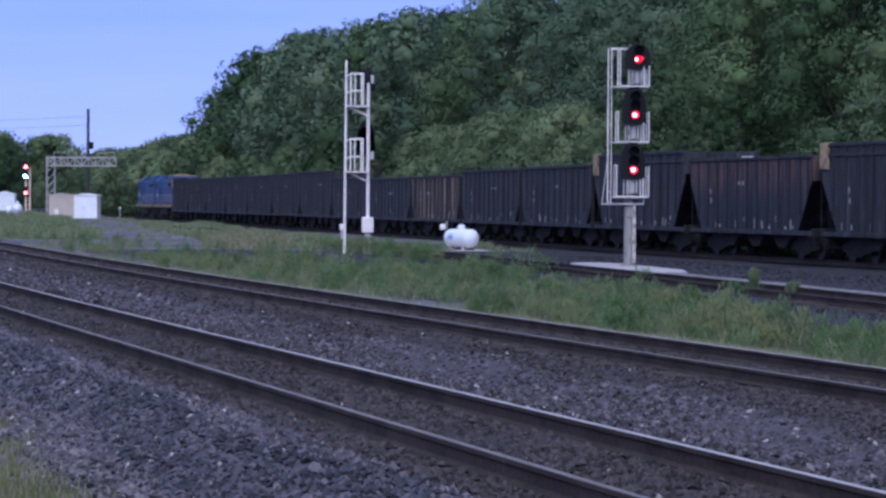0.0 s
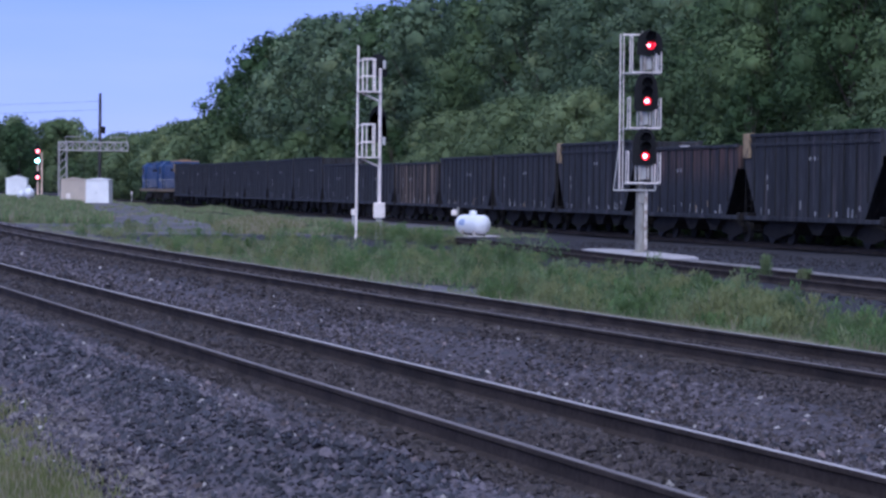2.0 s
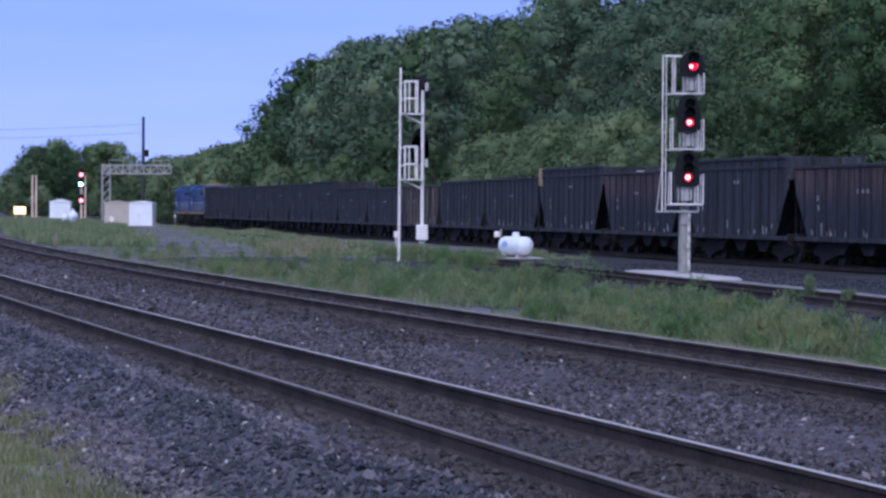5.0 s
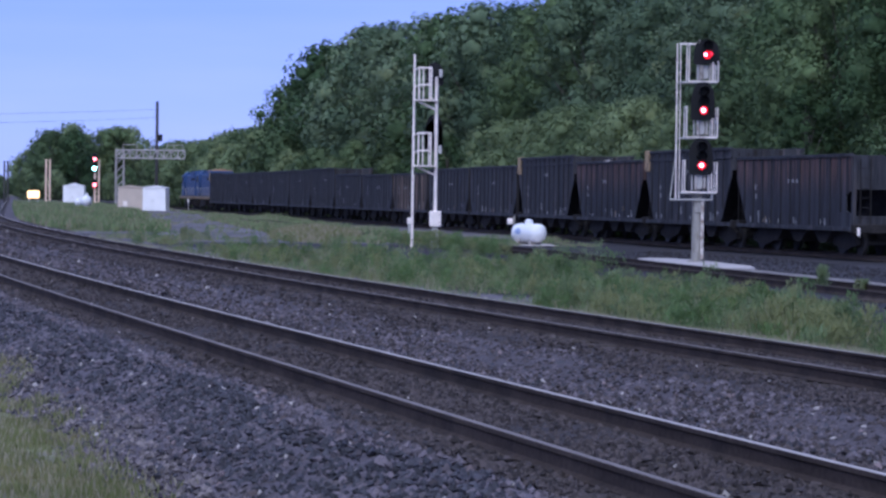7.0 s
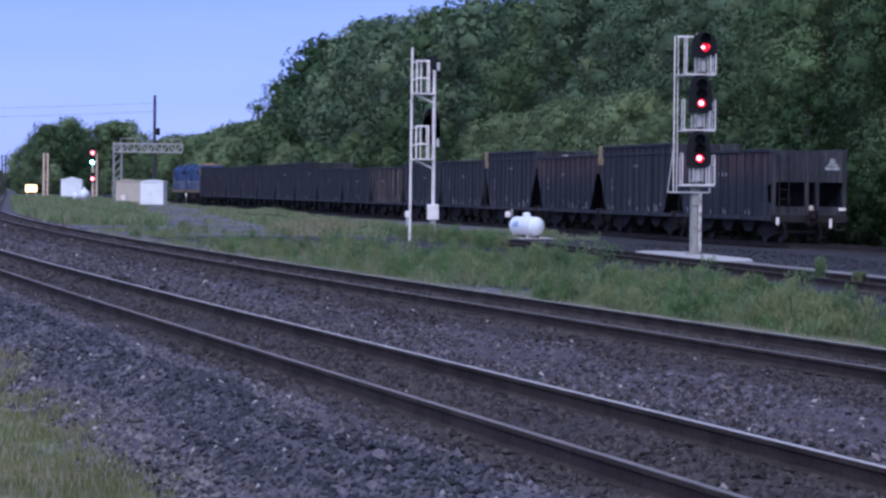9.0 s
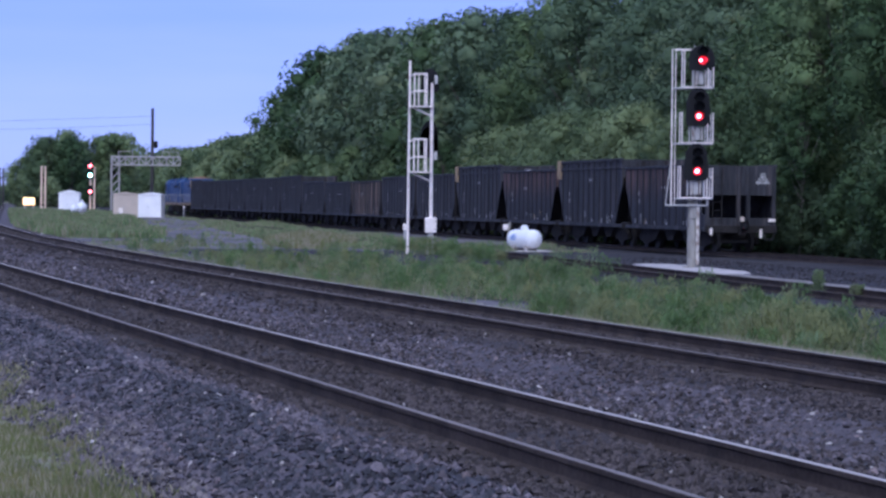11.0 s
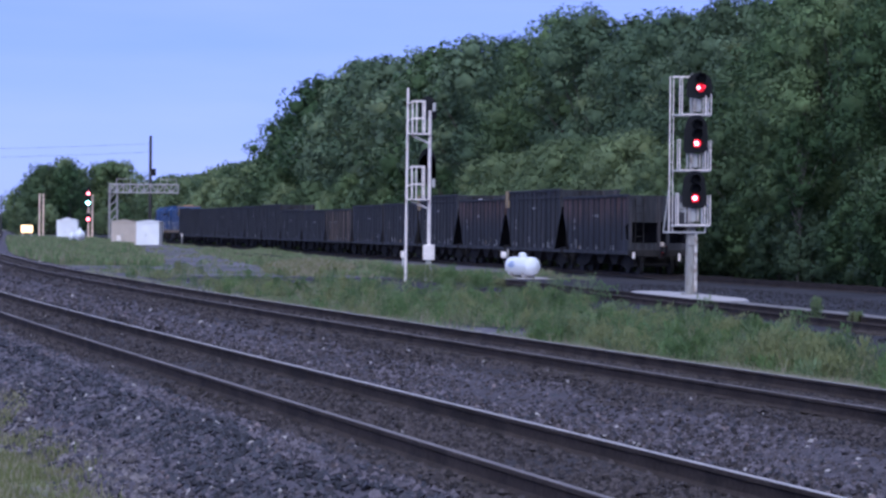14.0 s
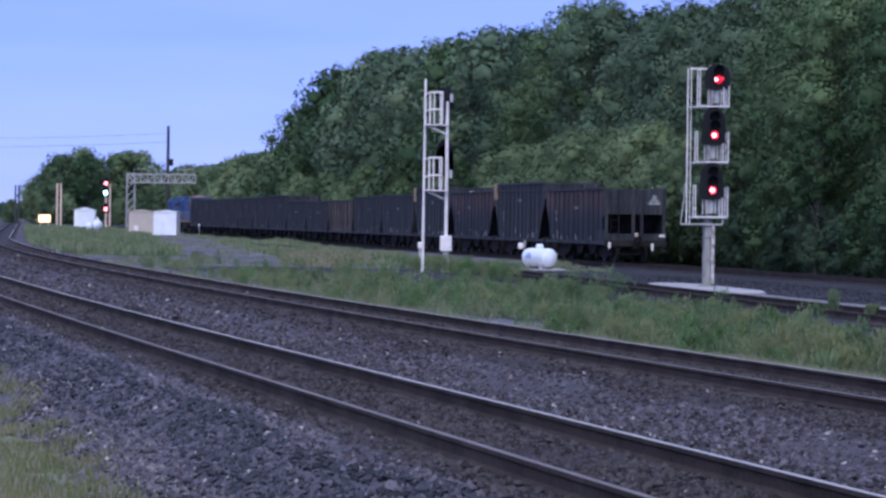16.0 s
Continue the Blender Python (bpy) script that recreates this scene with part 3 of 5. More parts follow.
def build_gravel_strip():
    """Pale walkway of fine gravel along the far side of the third track."""
    verts, faces = [], []
    for i in range(61):
        y = 46 + i * .58
        for o, h in ((1.05, .02), (1.25, .13), (1.75, .15), (2.2, .13), (2.5, .02)):
            x = track_three(y) + o + .12 * noise.noise((y * .6, o, 7))
            verts.append((x, y, ground_z(x, y) + h + .02 * noise.noise((y * 1.3, o, 2))))
    for j in range(60):
        for i in range(4):
            k = j * 5 + i
            faces.append((k, k + 1, k + 6, k + 5))
    me = bpy.data.meshes.new("gravel_walkway")
    me.from_pydata(verts, [], faces)
    me.materials.append(M_GRAVEL)
    tagged(new("gravel_walkway", me), "pale strip of fine gravel beside the yard track", "path", kind="structure")


build_gravel_strip()


def dry_patch(rnd):
    a, r = rnd.uniform(0, 6.28), rnd.random() ** .6
    x, y = -6.9 + 2.4 * r * math.cos(a), 141 + 20 * r * math.sin(a)
    x -= .05 * (y - 141)
    return (x, y, 1 - .5 * r) if clumps(x, y, .3, .08, 71) > -.3 else None


weeds("dry_weed_patch", 23, 1300, dry_patch, 0.7, 0.09, "yellowish dry weed patch on the yard", mats=(M_DRY, M_LAWN), dry=.4)


def beyond_lane(rnd):
    y = rnd.uniform(120, 250)
    x = lane(y) + 2.6 + 7 * rnd.random()
    k = .62 + .9 * clumps(x, y, .25, .06, 81) + .3 * clumps(x, y, 1, .3, 83)
    return (x, y, min(k, 1.1)) if k > .3 else None


weeds("yard_grass", 29, 3200, beyond_lane, 0.5, 0.07, "rough green grass beyond the gravel lane", dry=.22)


def lane_tufts(rnd):
    y = rnd.uniform(105, 290)
    x = lane(y) + rnd.uniform(-3.5, 3.5)
    return (x, y, .5 + .4 * rnd.random()) if clumps(x, y, .35, .1, 95) > .12 else None


weeds("lane_tufts", 37, 900, lane_tufts, 0.3, 0.06, "thin scattered weeds on the gravel lane", mats=(M_BLADE, M_DRY), dry=.4)

# ---- signals ----
def head_plate(bm, w, h, z0, y, x0):
    """Black background plate with an arched top."""
    pts = [(x0 - w * .42, z0), (x0 + w * .42, z0), (x0 + w * .5, z0 + h * .08), (x0 + w * .48, z0 + h * .5)]
    for i in range(0, 9):
        a = math.pi * i / 8
        pts.append((x0 + w * (.43 - .1 * math.sin(a)) * math.cos(a), z0 + h * .74 + h * .26 * math.sin(a)))
    pts += [(x0 - w * .48, z0 + h * .5), (x0 - w * .5, z0 + h * .08)]
    return prism(bm, pts, "y", y, y + 0.04)


def lamp_unit(parent, x, y, z, lit, back=1):
    """Hooded lens on a head; lit gives the glowing material or None."""
    bm = B()
    n = 12
    rings = []
    for k, (d, r) in enumerate(((0.0, 0.155), (-0.34 * back, 0.15))):
        ring = [bm.verts.new((x + r * math.cos(a), y + d, z + r * math.sin(a))) for a in [math.radians(-35 + 250 * i / n) for i in range(n + 1)]]
        rings.append(ring)
    for i in range(n):
        bm.faces.new((rings[0][i], rings[0][i + 1], rings[1][i + 1], rings[1][i]))
    bmesh.ops.solidify(bm, geom=bm.faces[:], thickness=0.012)
    hood = part("hood", bm, M_BLACK, parent)
    bm = B()
    bmesh.ops.create_cone(bm, cap_ends=True, segments=16, radius1=0.14, radius2=0.13, depth=0.05, matrix=Matrix.Translation((x, y - 0.03 * back, z)) @ pose(0, 0, 0, 90))
    lens = part("lens", bm, lit or M_GLASS, parent, "glowing red signal lens" if lit else "dark unlit lens")
    return lens


def rail_frame(bm, pts, r=0.03):
    for a, b in zip(pts, pts[1:]):
        tube(bm, a, b, r, seg=6)
    return bm


def build_signal():
    s = thing("signal_mast", pose(8.18, 86.4, -0.36), "white three-head colour-light signal mast showing three red lamps", "railway signal", "signals along the line")
    bm = B()
    tube(bm, (0, 0, -0.1), (0, 0, 0.08), 0.30, seg=16)
    tube(bm, (0, 0, 0.08), (0, 0, 2.3), 0.17, 0.165, seg=16)
    part("lower_post", bm, M_POST, s, "thick weathered grey-tan post")
    part("post_cover", box(B(), (0.10, -0.24, 0.12), (0.2, -0.12, 2.05), .015), M_PALEPOST, s, "pale stained strip up the right of the post")
    part("junction_box", box(B(), (-0.13, -0.21, 1.62), (0.16, -0.14, 2.1), .02), M_POST, s)
    bm = B()
    tube(bm, (0, 0, 2.3), (0, 0, 7.15), 0.085, 0.075, seg=12)
    tube(bm, (0, 0, 7.15), (0, 0, 7.24), 0.03, seg=8)
    part("upper_post", bm, M_POST, s)
    for x0, z0, h, lamp_z, n in ((0.06, 2.86, 1.22, 3.16, 3), (0.1, 4.62, 1.28, 4.94, 3), (0.2, 6.42, 0.82, 6.74, 2)):
        head = part("signal_head", head_plate(B(), 0.8 if n == 3 else 0.86, h, z0, -0.42, x0), M_BLACK, s, "black arched signal background with hoods")
        part("lamp_case", box(B(), (x0 - 0.2, -0.38, z0 + .06), (x0 + 0.2, -0.1, z0 + h * .88), .03), M_BLACK, head)
        for i in range(n):
            lamp_unit(head, x0 + 0.03, -0.42, lamp_z + i * 0.31, M_RED if i == 0 else None)
        bulb = B()
        bmesh.ops.create_cone(bulb, cap_ends=True, segments=14, radius1=.078 if n == 3 else .058, radius2=.072 if n == 3 else .052, depth=.03, matrix=Matrix.Translation((x0 + (.02 if n == 3 else -.04), -.485, lamp_z)) @ pose(0, 0, 0, 90))
        part("bulb", bulb, M_BULB, head, "glaring lamp centre")
        if n == 2:
            # small glowing disc that imitates the lamp's reflection in its hood
            glare = B()
            bmesh.ops.create_cone(glare, cap_ends=True, segments=12, radius1=.05, radius2=.045, depth=.03, matrix=Matrix.Translation((x0 + .16, -.485, lamp_z + .04)) @ pose(0, 0, 0, 90))
            part("side_bulb", glare, M_HOODGLINT, head, "dimmer red spot, a glow imitating the lamp's reflection")
        part("mounting_box", box(B(), (x0 - .1, -.26, z0 - .46), (x0 + .09, -.08, z0 - .02), .03), M_GALV, head, "pale grey mounting bracket")
        for dx in (-.17, .12):
            part("bracket_plate", box(B(), (x0 + dx, -.34, z0 - .47), (x0 + dx + .05, -.1, z0 - .02), .01), M_PALEPOST, head)
        for dx in (-.27, .25):
            part("bracket_arm", tube(B(), (x0 + dx, -.3, z0 - .5), (x0 + dx, -.3, z0 + .03), .025, seg=6), M_GALV, head)
    for z, top, lx in ((5.87, 7.08, -.36), (4.07, 5.05, -.42), (2.29, 3.3, -.46)):
        gal = part("platform", box(B(), (-.62, -.42, z - .05), (.58, .42, z), .01), M_GALV, s, "small steel service platform")
        for y in (-.42, .42):
            part("guard_rail", rail_frame(B(), [(lx, y, top), (lx, y, z), (.58, y, z), (.58, y, z + .98 if z < 5 else z + .66)], .023), M_WHITE, gal, "white tubular guard rail")
            part("stanchion", tube(B(), (.58 - .17, y, z), (.58 - .17, y, z + .62), .024, seg=6), M_WHITE, gal)
        part("cross_rail", rail_frame(B(), [(lx, -.42, top), (lx, .42, top)], .028), M_WHITE, gal)
        part("cross_rail", rail_frame(B(), [(.58, -.42, z + .66), (.58, .42, z + .66)], .028), M_WHITE, gal)
    bm = B()
    for x, y, r in ((-.72, -.1, .024), (-.61, -.1, .017)):
        tube(bm, (x, y, 2.02), (x, y, 7.12), r, seg=6)
    lad = part("ladder", bm, M_WHITE, s, "white steel ladder")
    for i in range(16):
        part("rung", tube(B(), (-.72, -.1, 2.15 + i * .31), (-.61, -.1, 2.15 + i * .31), .008, seg=5), M_WHITE, lad)
    part("top_bar", tube(B(), (-.65, -.1, 7.1), (0, -.02, 7.1), .03, seg=6), M_WHITE, s)
    bm = B()
    rail_frame(bm, [(-.92, -.3, 2.05), (.44, -.3, 2.05), (.44, -.3, 2.3)], .028)
    tube(bm, (-.92, -.3, 2.05), (-.72, -.1, 3.6), .016, seg=5)
    part("step_bar", bm, M_GALV, s)
    # slab
    bm = B()
    prism(bm, [(-.95, -2.4), (-.7, -3.7), (-.25, -4.7), (.15, -4.9), (.6, -4.1), (.98, -2.2), (.95, 5.6), (.5, 7.2), (-.2, 7.6), (-.75, 6.6), (-.98, 4.6)], "z", -.26, .03)
    bmesh.ops.bevel(bm, geom=[e for e in bm.edges if e.calc_length() > .5], offset=.02, segments=1, affect="EDGES")
    slab = part("signal_foundation", bm, M_CONCRETE)
    slab.matrix_world = pose(8.2, 84.0, -0.36, 0, 0, 7.8)
    tagged(slab, "pale concrete foundation slab under the signal mast", "foundation")


build_signal()


def build_rear_signal():
    s = thing("signal_mast", pose(-0.44, 112.8, -0.5), "white signal mast seen from behind with caged ladder platforms", "railway signal", "signals along the line")
    part("base", prism(B(), [(-.22, 0), (.22, 0), (.11, .9), (-.11, .9)], "y", -.14, .14), M_GALV, s, "grey tapered mast base")
    part("cable_box", box(B(), (-.25, -.24, .9), (.25, .1, 1.56), .03), M_WHITE, s, "white cable box")
    part("post", tube(B(), (0, 0, .8), (0, 0, 7.25), .078, .07, seg=12), M_WHITE, s)
    bm = B()
    tube(bm, (-.98, 0.0, -.02), (-.94, 0.0, 8.2), .062, .05, seg=8)
    lad = part("ladder_post", bm, M_WHITE, s)
    for z0, top in ((6.28, 7.62), (3.5, 4.86)):
        pl = part("platform", box(B(), (-.95, -.4, z0 - .06), (0.02, .4, z0), .01), M_WHITE, s)
        for x in (-.74, -.56, -.3, -.22):
            part("stanchion", tube(B(), (x, -.4, z0), (x, -.4, top), .04 if x in (-.74, -.22) else .03, seg=6), M_WHITE, pl)
        for z in (top, z0 + .62):
            part("guard_rail", rail_frame(B(), [(-.94, .1, z - .1), (-.74, -.4, z), (-.22, -.4, z), (-.22, .4, z)], .04), M_WHITE, pl, "white tubular guard rail")
        bm = B()
        tube(bm, (-.78, -.1, z0 - .08), (-.02, 0, z0 - .42), .045, seg=6)
        part("brace", bm, M_WHITE, pl)
        head = part("signal_head", head_plate(B(), .78, 1.35, z0 - 1.95 if z0 > 5 else z0 + .6, .5, -.1), M_BLACK, s, "back of a black signal head")
        part("lamp_case", box(B(), (.1, -.12, z0 + .2 + (.75 if z0 > 5 else .3)), (.24, .4, z0 + .55 + (.75 if z0 > 5 else .3)), .02), M_GALV, head)
    head = part("signal_head", head_plate(B(), .78, 1.0, 6.9, .5, -.1), M_BLACK, s, "back of a black signal head")
    return s


build_rear_signal()


# ---- gas tank and its meter post ----
def build_tank():
    t = thing("gas_tank", pose(3.83, 121.9, -0.5, 0, 0, 122), "white horizontal propane tank on a low slab", "gas tank")
    bm = B()
    r, L = .43, .74
    prof = [(-L - .34, 0.0), (-L - .31, .16), (-L - .22, .31), (-L - .1, .42), (-L, r), (L, r), (L + .1, .42), (L + .22, .31), (L + .31, .16), (L + .34, 0.0)]
    rings = []
    for x, q in prof:
        rings.append([bm.verts.new((x, max(q, .002) * math.cos(a), max(q, .002) * math.sin(a) + .56)) for a in [2 * math.pi * i / 24 for i in range(24)]])
    for p, q in zip(rings, rings[1:]):
        for i in range(24):
            bm.faces.new((p[i], p[(i + 1) % 24], q[(i + 1) % 24], q[i]))
    bmesh.ops.recalc_face_normals(bm, faces=bm.faces)
    for f in bm.faces:
        f.smooth = True
    part("shell", bm, M_TANK, t)
    bm = B()
    tube(bm, (.0, 0, .95), (.0, 0, 1.13), .2, .18, seg=16)
    tube(bm, (.0, 0, 1.13), (.0, 0, 1.19), .18, .1, seg=16)
    part("valve_dome", bm, M_TANK, t, "white valve dome")
    for x in (-.5, .5):
        part("saddle", box(B(), (x - .07, -.32, -.02), (x + .07, .32, .32), .02), M_CONCRETE, t, "grey concrete saddle")
    bm = B()
    for i, w in enumerate((.32, .5, .42)):
        a0 = .35 - i * .22
        ring = [(math.cos(a), math.sin(a)) for a in (a0, a0 + .07, a0 + .14)]
        lo = [bm.verts.new((.3 - w / 2, (r + .004) * c, (r + .004) * sn + .56)) for c, sn in ring]
        hi = [bm.verts.new((.3 + w / 2, (r + .004) * c, (r + .004) * sn + .56)) for c, sn in ring]
        for k in range(2):
            bm.faces.new((lo[k], lo[k + 1], hi[k + 1], hi[k]))
    part("label_bar", bm, M_BLUEPAINT, t, "blue unreadable label bars")
    slab = part("tank_slab", box(B(), (-1.9, -1.1, -.12), (1.9, 1.1, 0), .03), M_CONCRETE)
    slab.matrix_world = pose(3.9, 122.0, -0.47, 0, 0, 98)
    tagged(slab, "low concrete slab under the gas tank", "slab")
    p = thing("meter_post", pose(3.05, 124, -0.5), "small white meter box on a timber post", "meter")
    part("post", box(B(), (.1, -.05, 0), (.2, .05, 1.32), .01), M_POST, p)
    part("meter_box", box(B(), (-.17, -.2, .92), (.09, .05, 1.2), .04), M_WHITE, p, "white meter box")


build_tank()


# ---- far huts, posts, gantry, pole ----
def hut(x, y, w, d, h, rot, mat, label, ridge=.25):
    t = thing("equipment_hut", pose(x, y, -0.5, 0, 0, rot), label, "hut", "huts beside the line")
    part("wall", box(B(), (-w / 2, -d / 2, 0), (w / 2, d / 2, h), .03), mat, t)
    part("roof", prism(B(), [(-w / 2 - .08, h), (w / 2 + .08, h), (w / 2 + .08, h + .05), (0, h + ridge), (-w / 2 - .08, h + .05)], "y", -d / 2 - .08, d / 2 + .08), mat, t)
    door = part("door", box(B(), (-w * .32, -d / 2 - .035, .1), (-w * .02, -d / 2 - .004, h * .82), .01), mat, t)
    if mat is M_TANHUT:
        part("notice_plate", box(B(), (-w * .3, -d / 2 - .045, .55), (-w * .12, -d / 2 - .036, 1.2), .004), M_WHITE, t, "white plate low on the hut wall")
    part("handle", box(B(), (-w * .07, -d / 2 - .08, h * .42), (-w * .04, -d / 2 - .035, h * .48)), M_GALV, door)
    return t


hut(-35.75, 300.7, 2.75, 3.2, 2.75, 8, M_TANHUT, "tan sheet-steel signal equipment hut")
hut(-34.7, 318, 2.8, 2.6, 2.75, -4, M_SILVER, "silver-white sheet-steel equipment hut beside the tan one")
hut(-57.35, 410, 3.2, 3.2, 3.0, 4, M_SILVER, "white sheet-steel equipment hut in the weeds", .5)


def small_tank(x, y, k=1.0):
    t = thing("gas_tank", pose(x, y, -.5), "small white gas tank beside the white hut", "gas tank")
    bm = B()
    bmesh.ops.create_uvsphere(bm, u_segments=16, v_segments=10, radius=.75, matrix=Matrix.Translation((0, 0, .95)) @ Matrix.Diagonal((.95, 1.6, 1, 1)))
    for f in bm.faces:
        f.smooth = True
    t.scale = (k, k, k)
    part("shell", bm, M_TANK, t)
    part("valve_dome", tube(B(), (0, 0, 1.5), (0, 0, 2.0), .22, .16, 12), M_TANK, t)
    for dy in (-.6, .6):
        part("saddle", box(B(), (-.3, dy - .1, 0), (.3, dy + .1, .5), .02), M_CONCRETE, t)


small_tank(-47.75, 353)
small_tank(-50.6, 366, .75)


def far_signal(x, y, h, lamps, label, mat=M_PEACH):
    s = thing("signal_mast", pose(x, y, -.5), label, "railway signal", "signals along the line")
    bm = B()
    for dx in (-.32, .32):
        tube(bm, (dx, 0, 0), (dx, 0, h), .17, .15, seg=8)
    for i in range(9):
        z = .6 + i * (h - .8) / 8
        tube(bm, (-.32, 0, z), (.32, 0, z), .04, seg=6)
    part("frame", bm, mat, s, "pale steel ladder frame")
    for dx, dz, mat in lamps:
        head = part("signal_head", head_plate(B(), .95, 1.5, dz - .5, -.4, dx), M_BLACK, s)
        bm = B()
        bmesh.ops.create_cone(bm, cap_ends=True, segments=16, radius1=.3, radius2=.27, depth=.08, matrix=Matrix.Translation((dx, -.46, dz)) @ pose(0, 0, 0, 90))
        part("lens", bm, mat, head, "glowing signal lens")
    return s


far_signal(-56.1, 427, 7.3, ((-.3, 7.45, M_FARRED), (-.35, 5.93, M_GREEN), (-.3, 3.3, M_FARRED)), "distant signal mast with red and green lamps")
post = far_signal(-65.93, 440, 7.5, (), "distant pale signal mast seen from behind")
part("signal_head", head_plate(B(), .7, 1.4, 4.6, .3, 0), M_BLACK, post)
far_signal(-79.5, 480, 7.6, (), "distant weathered post frame", M_POLE)


def build_lit_cabinet():
    t = thing("lit_cabinet", pose(-66.73, 430, -.5), "orange-white cabinet in the weeds, glowing to imitate light on it", "cabinet")
    # the body glows by itself to imitate its bright orange lighting
    part("body", box(B(), (-.95, -.4, 1.05), (.9, .4, 2.25), .12), M_ORANGE, t)
    for x in (-.7, .7):
        part("leg", box(B(), (x - .08, -.1, 0), (x + .08, .1, 1.05)), M_GALV, t)


build_lit_cabinet()


def build_gantry():
    g = thing("signal_gantry", pose(-46.65, 375, -.5), "grey steel lattice cantilever signal gantry", "gantry")
    bm = B()
    for dx in (0, 1.1):
        for dy in (0, .9):
            tube(bm, (dx, dy, 0), (dx, dy, 8.3), .1, seg=6)
    for i in range(7):
        z = .6 + i * 1.1
        for dy in (0, .9):
            tube(bm, (0, dy, z), (1.1, dy, z + 1.1), .05, seg=5)
    part("tower", bm, M_GANTRY, g)
    bm = B()
    for z in (7.0, 8.15):
        for dy in (0, .9):
            tube(bm, (0, dy, z), (9.7, dy, z), .11, seg=6)
    for i in range(11):
        x = i * .97
        for dy in (0, .9):
            tube(bm, (x, dy, 7.0), (x, dy, 8.15), .06, seg=5)
            if i < 10:
                tube(bm, (x, dy, 7.0 if i % 2 else 8.15), (x + .97, dy, 8.15 if i % 2 else 7.0), .05, seg=5)
    part("beam", bm, M_GANTRY, g)
    part("walkway", box(B(), (0, .1, 6.9), (9.7, .8, 6.98)), M_GANTRY, g)
    for posts in ((1, 3), (5,), (7.2, 8.2, 9.5)):
        bm = B()
        for x in posts:
            tube(bm, (x, 0, 8.15), (x, 0, 8.9), .05, seg=5)
        if len(posts) > 1:
            tube(bm, (posts[0], 0, 8.9), (posts[-1], 0, 8.9), .05, seg=5)
        part("guard_rail", bm, M_GANTRY, g)


build_gantry()


def build_pole():
    p = thing("utility_pole", pose(-41.4, 380, -.5), "tall dark timber line pole with a small transformer", "utility pole")
    part("pole", tube(B(), (0, 0, 0), (0, 0, 15.2), .28, .2, 10), M_POLE, p)
    part("transformer", tube(B(), (.5, 0, 9.5), (.5, 0, 10.5), .28, .28, 12), M_BLACK, p, "dark transformer can")
    part("bracket", box(B(), (0, -.08, 9.9), (.4, .08, 10.05)), M_BLACK, p)
    part("cross_arm", box(B(), (-.1, -.9, 14.2), (.1, .9, 14.4), .02), M_POLE, p)


build_pole()


def build_small_posts():
    for x, y, h, mat, label in ((-1.75, 128, 1.15, M_WHITE, "short white marker post by the mast"), (-31.2, 322, 1.4, M_WHITE, "white marker post at the track edge")):
        t = thing("marker_post", pose(x, y, -.5), label, "marker post")
        part("post", box(B(), (-.05, -.04, 0), (.05, .04, h), .01), M_GALV, t)
        part("plate", box(B(), (-.1, -.06, h - .3), (.1, -.042, h), .005), mat, t)


build_small_posts()


def build_wires():
    for z0, z1 in ((13.6, 14.6), (12.4, 13.2)):
        bm = B()
        a, b = Vector((-41.4, 380, z0)), Vector((-150, 395, z1))
        pts = []
        for i in range(17):
            u = i / 16
            p = a.lerp(b, u)
            p.z -= 6.4 * u * (1 - u)
            pts.append(p)
        rail_frame(bm, pts, .016)
        tagged(part("line_wire", bm, M_BLACK), "thin dark overhead wire from the line pole", "wire", "overhead wires")


build_wires()

# ---- the coal train ----
CAR = 13.1


def wheelset(parent, x, z=.42, r=.42):
    bm = B()
    tube(bm, (0, -.74, 0), (0, .74, 0), .08, seg=8)
    for s in (-1, 1):
        tube(bm, (0, s * .69, 0), (0, s * .81, 0), r, seg=20)
        tube(bm, (0, s * .67, 0), (0, s * .70, 0), r + .028, seg=20)
        tube(bm, (0, s * .81, 0), (0, s * .85, 0), .12, seg=10)
        for i in range(3):
            box(bm, (-.025, s * .81 - .008, .14), (.025, s * .81 + .008, r - .05), 0, pose(0, 0, 0, 0, 120 * i, 0))
    w = part("wheelset", bm, M_STEEL, parent, "worn steel wheels on an axle")
    w.location = (x, 0, z)
    return w


def truck(parent, x, base=.9, r=.42):
    t = part("truck", box(B(), (-.2, -1.0, .42), (.2, 1.0, .78), .04), M_HOP_DARK, parent, "grimy cast-steel truck")
    t.location = (x, 0, 0)
    for s in (-1, 1):
        bm = B()
        prism(bm, [(-base - .28, .36), (-base + .2, .30), (-.32, .2), (.32, .2), (base - .2, .30), (base + .28, .36), (base + .25, .6), (.4, .86), (-.4, .86), (-base - .25, .6)], "y", s * 1.0 - .07, s * 1.0 + .07)
        part("side_frame", bm, M_HOP_DARK, t)
    for dx in (-base, base):
        wheelset(t, dx, r, r)
    return t


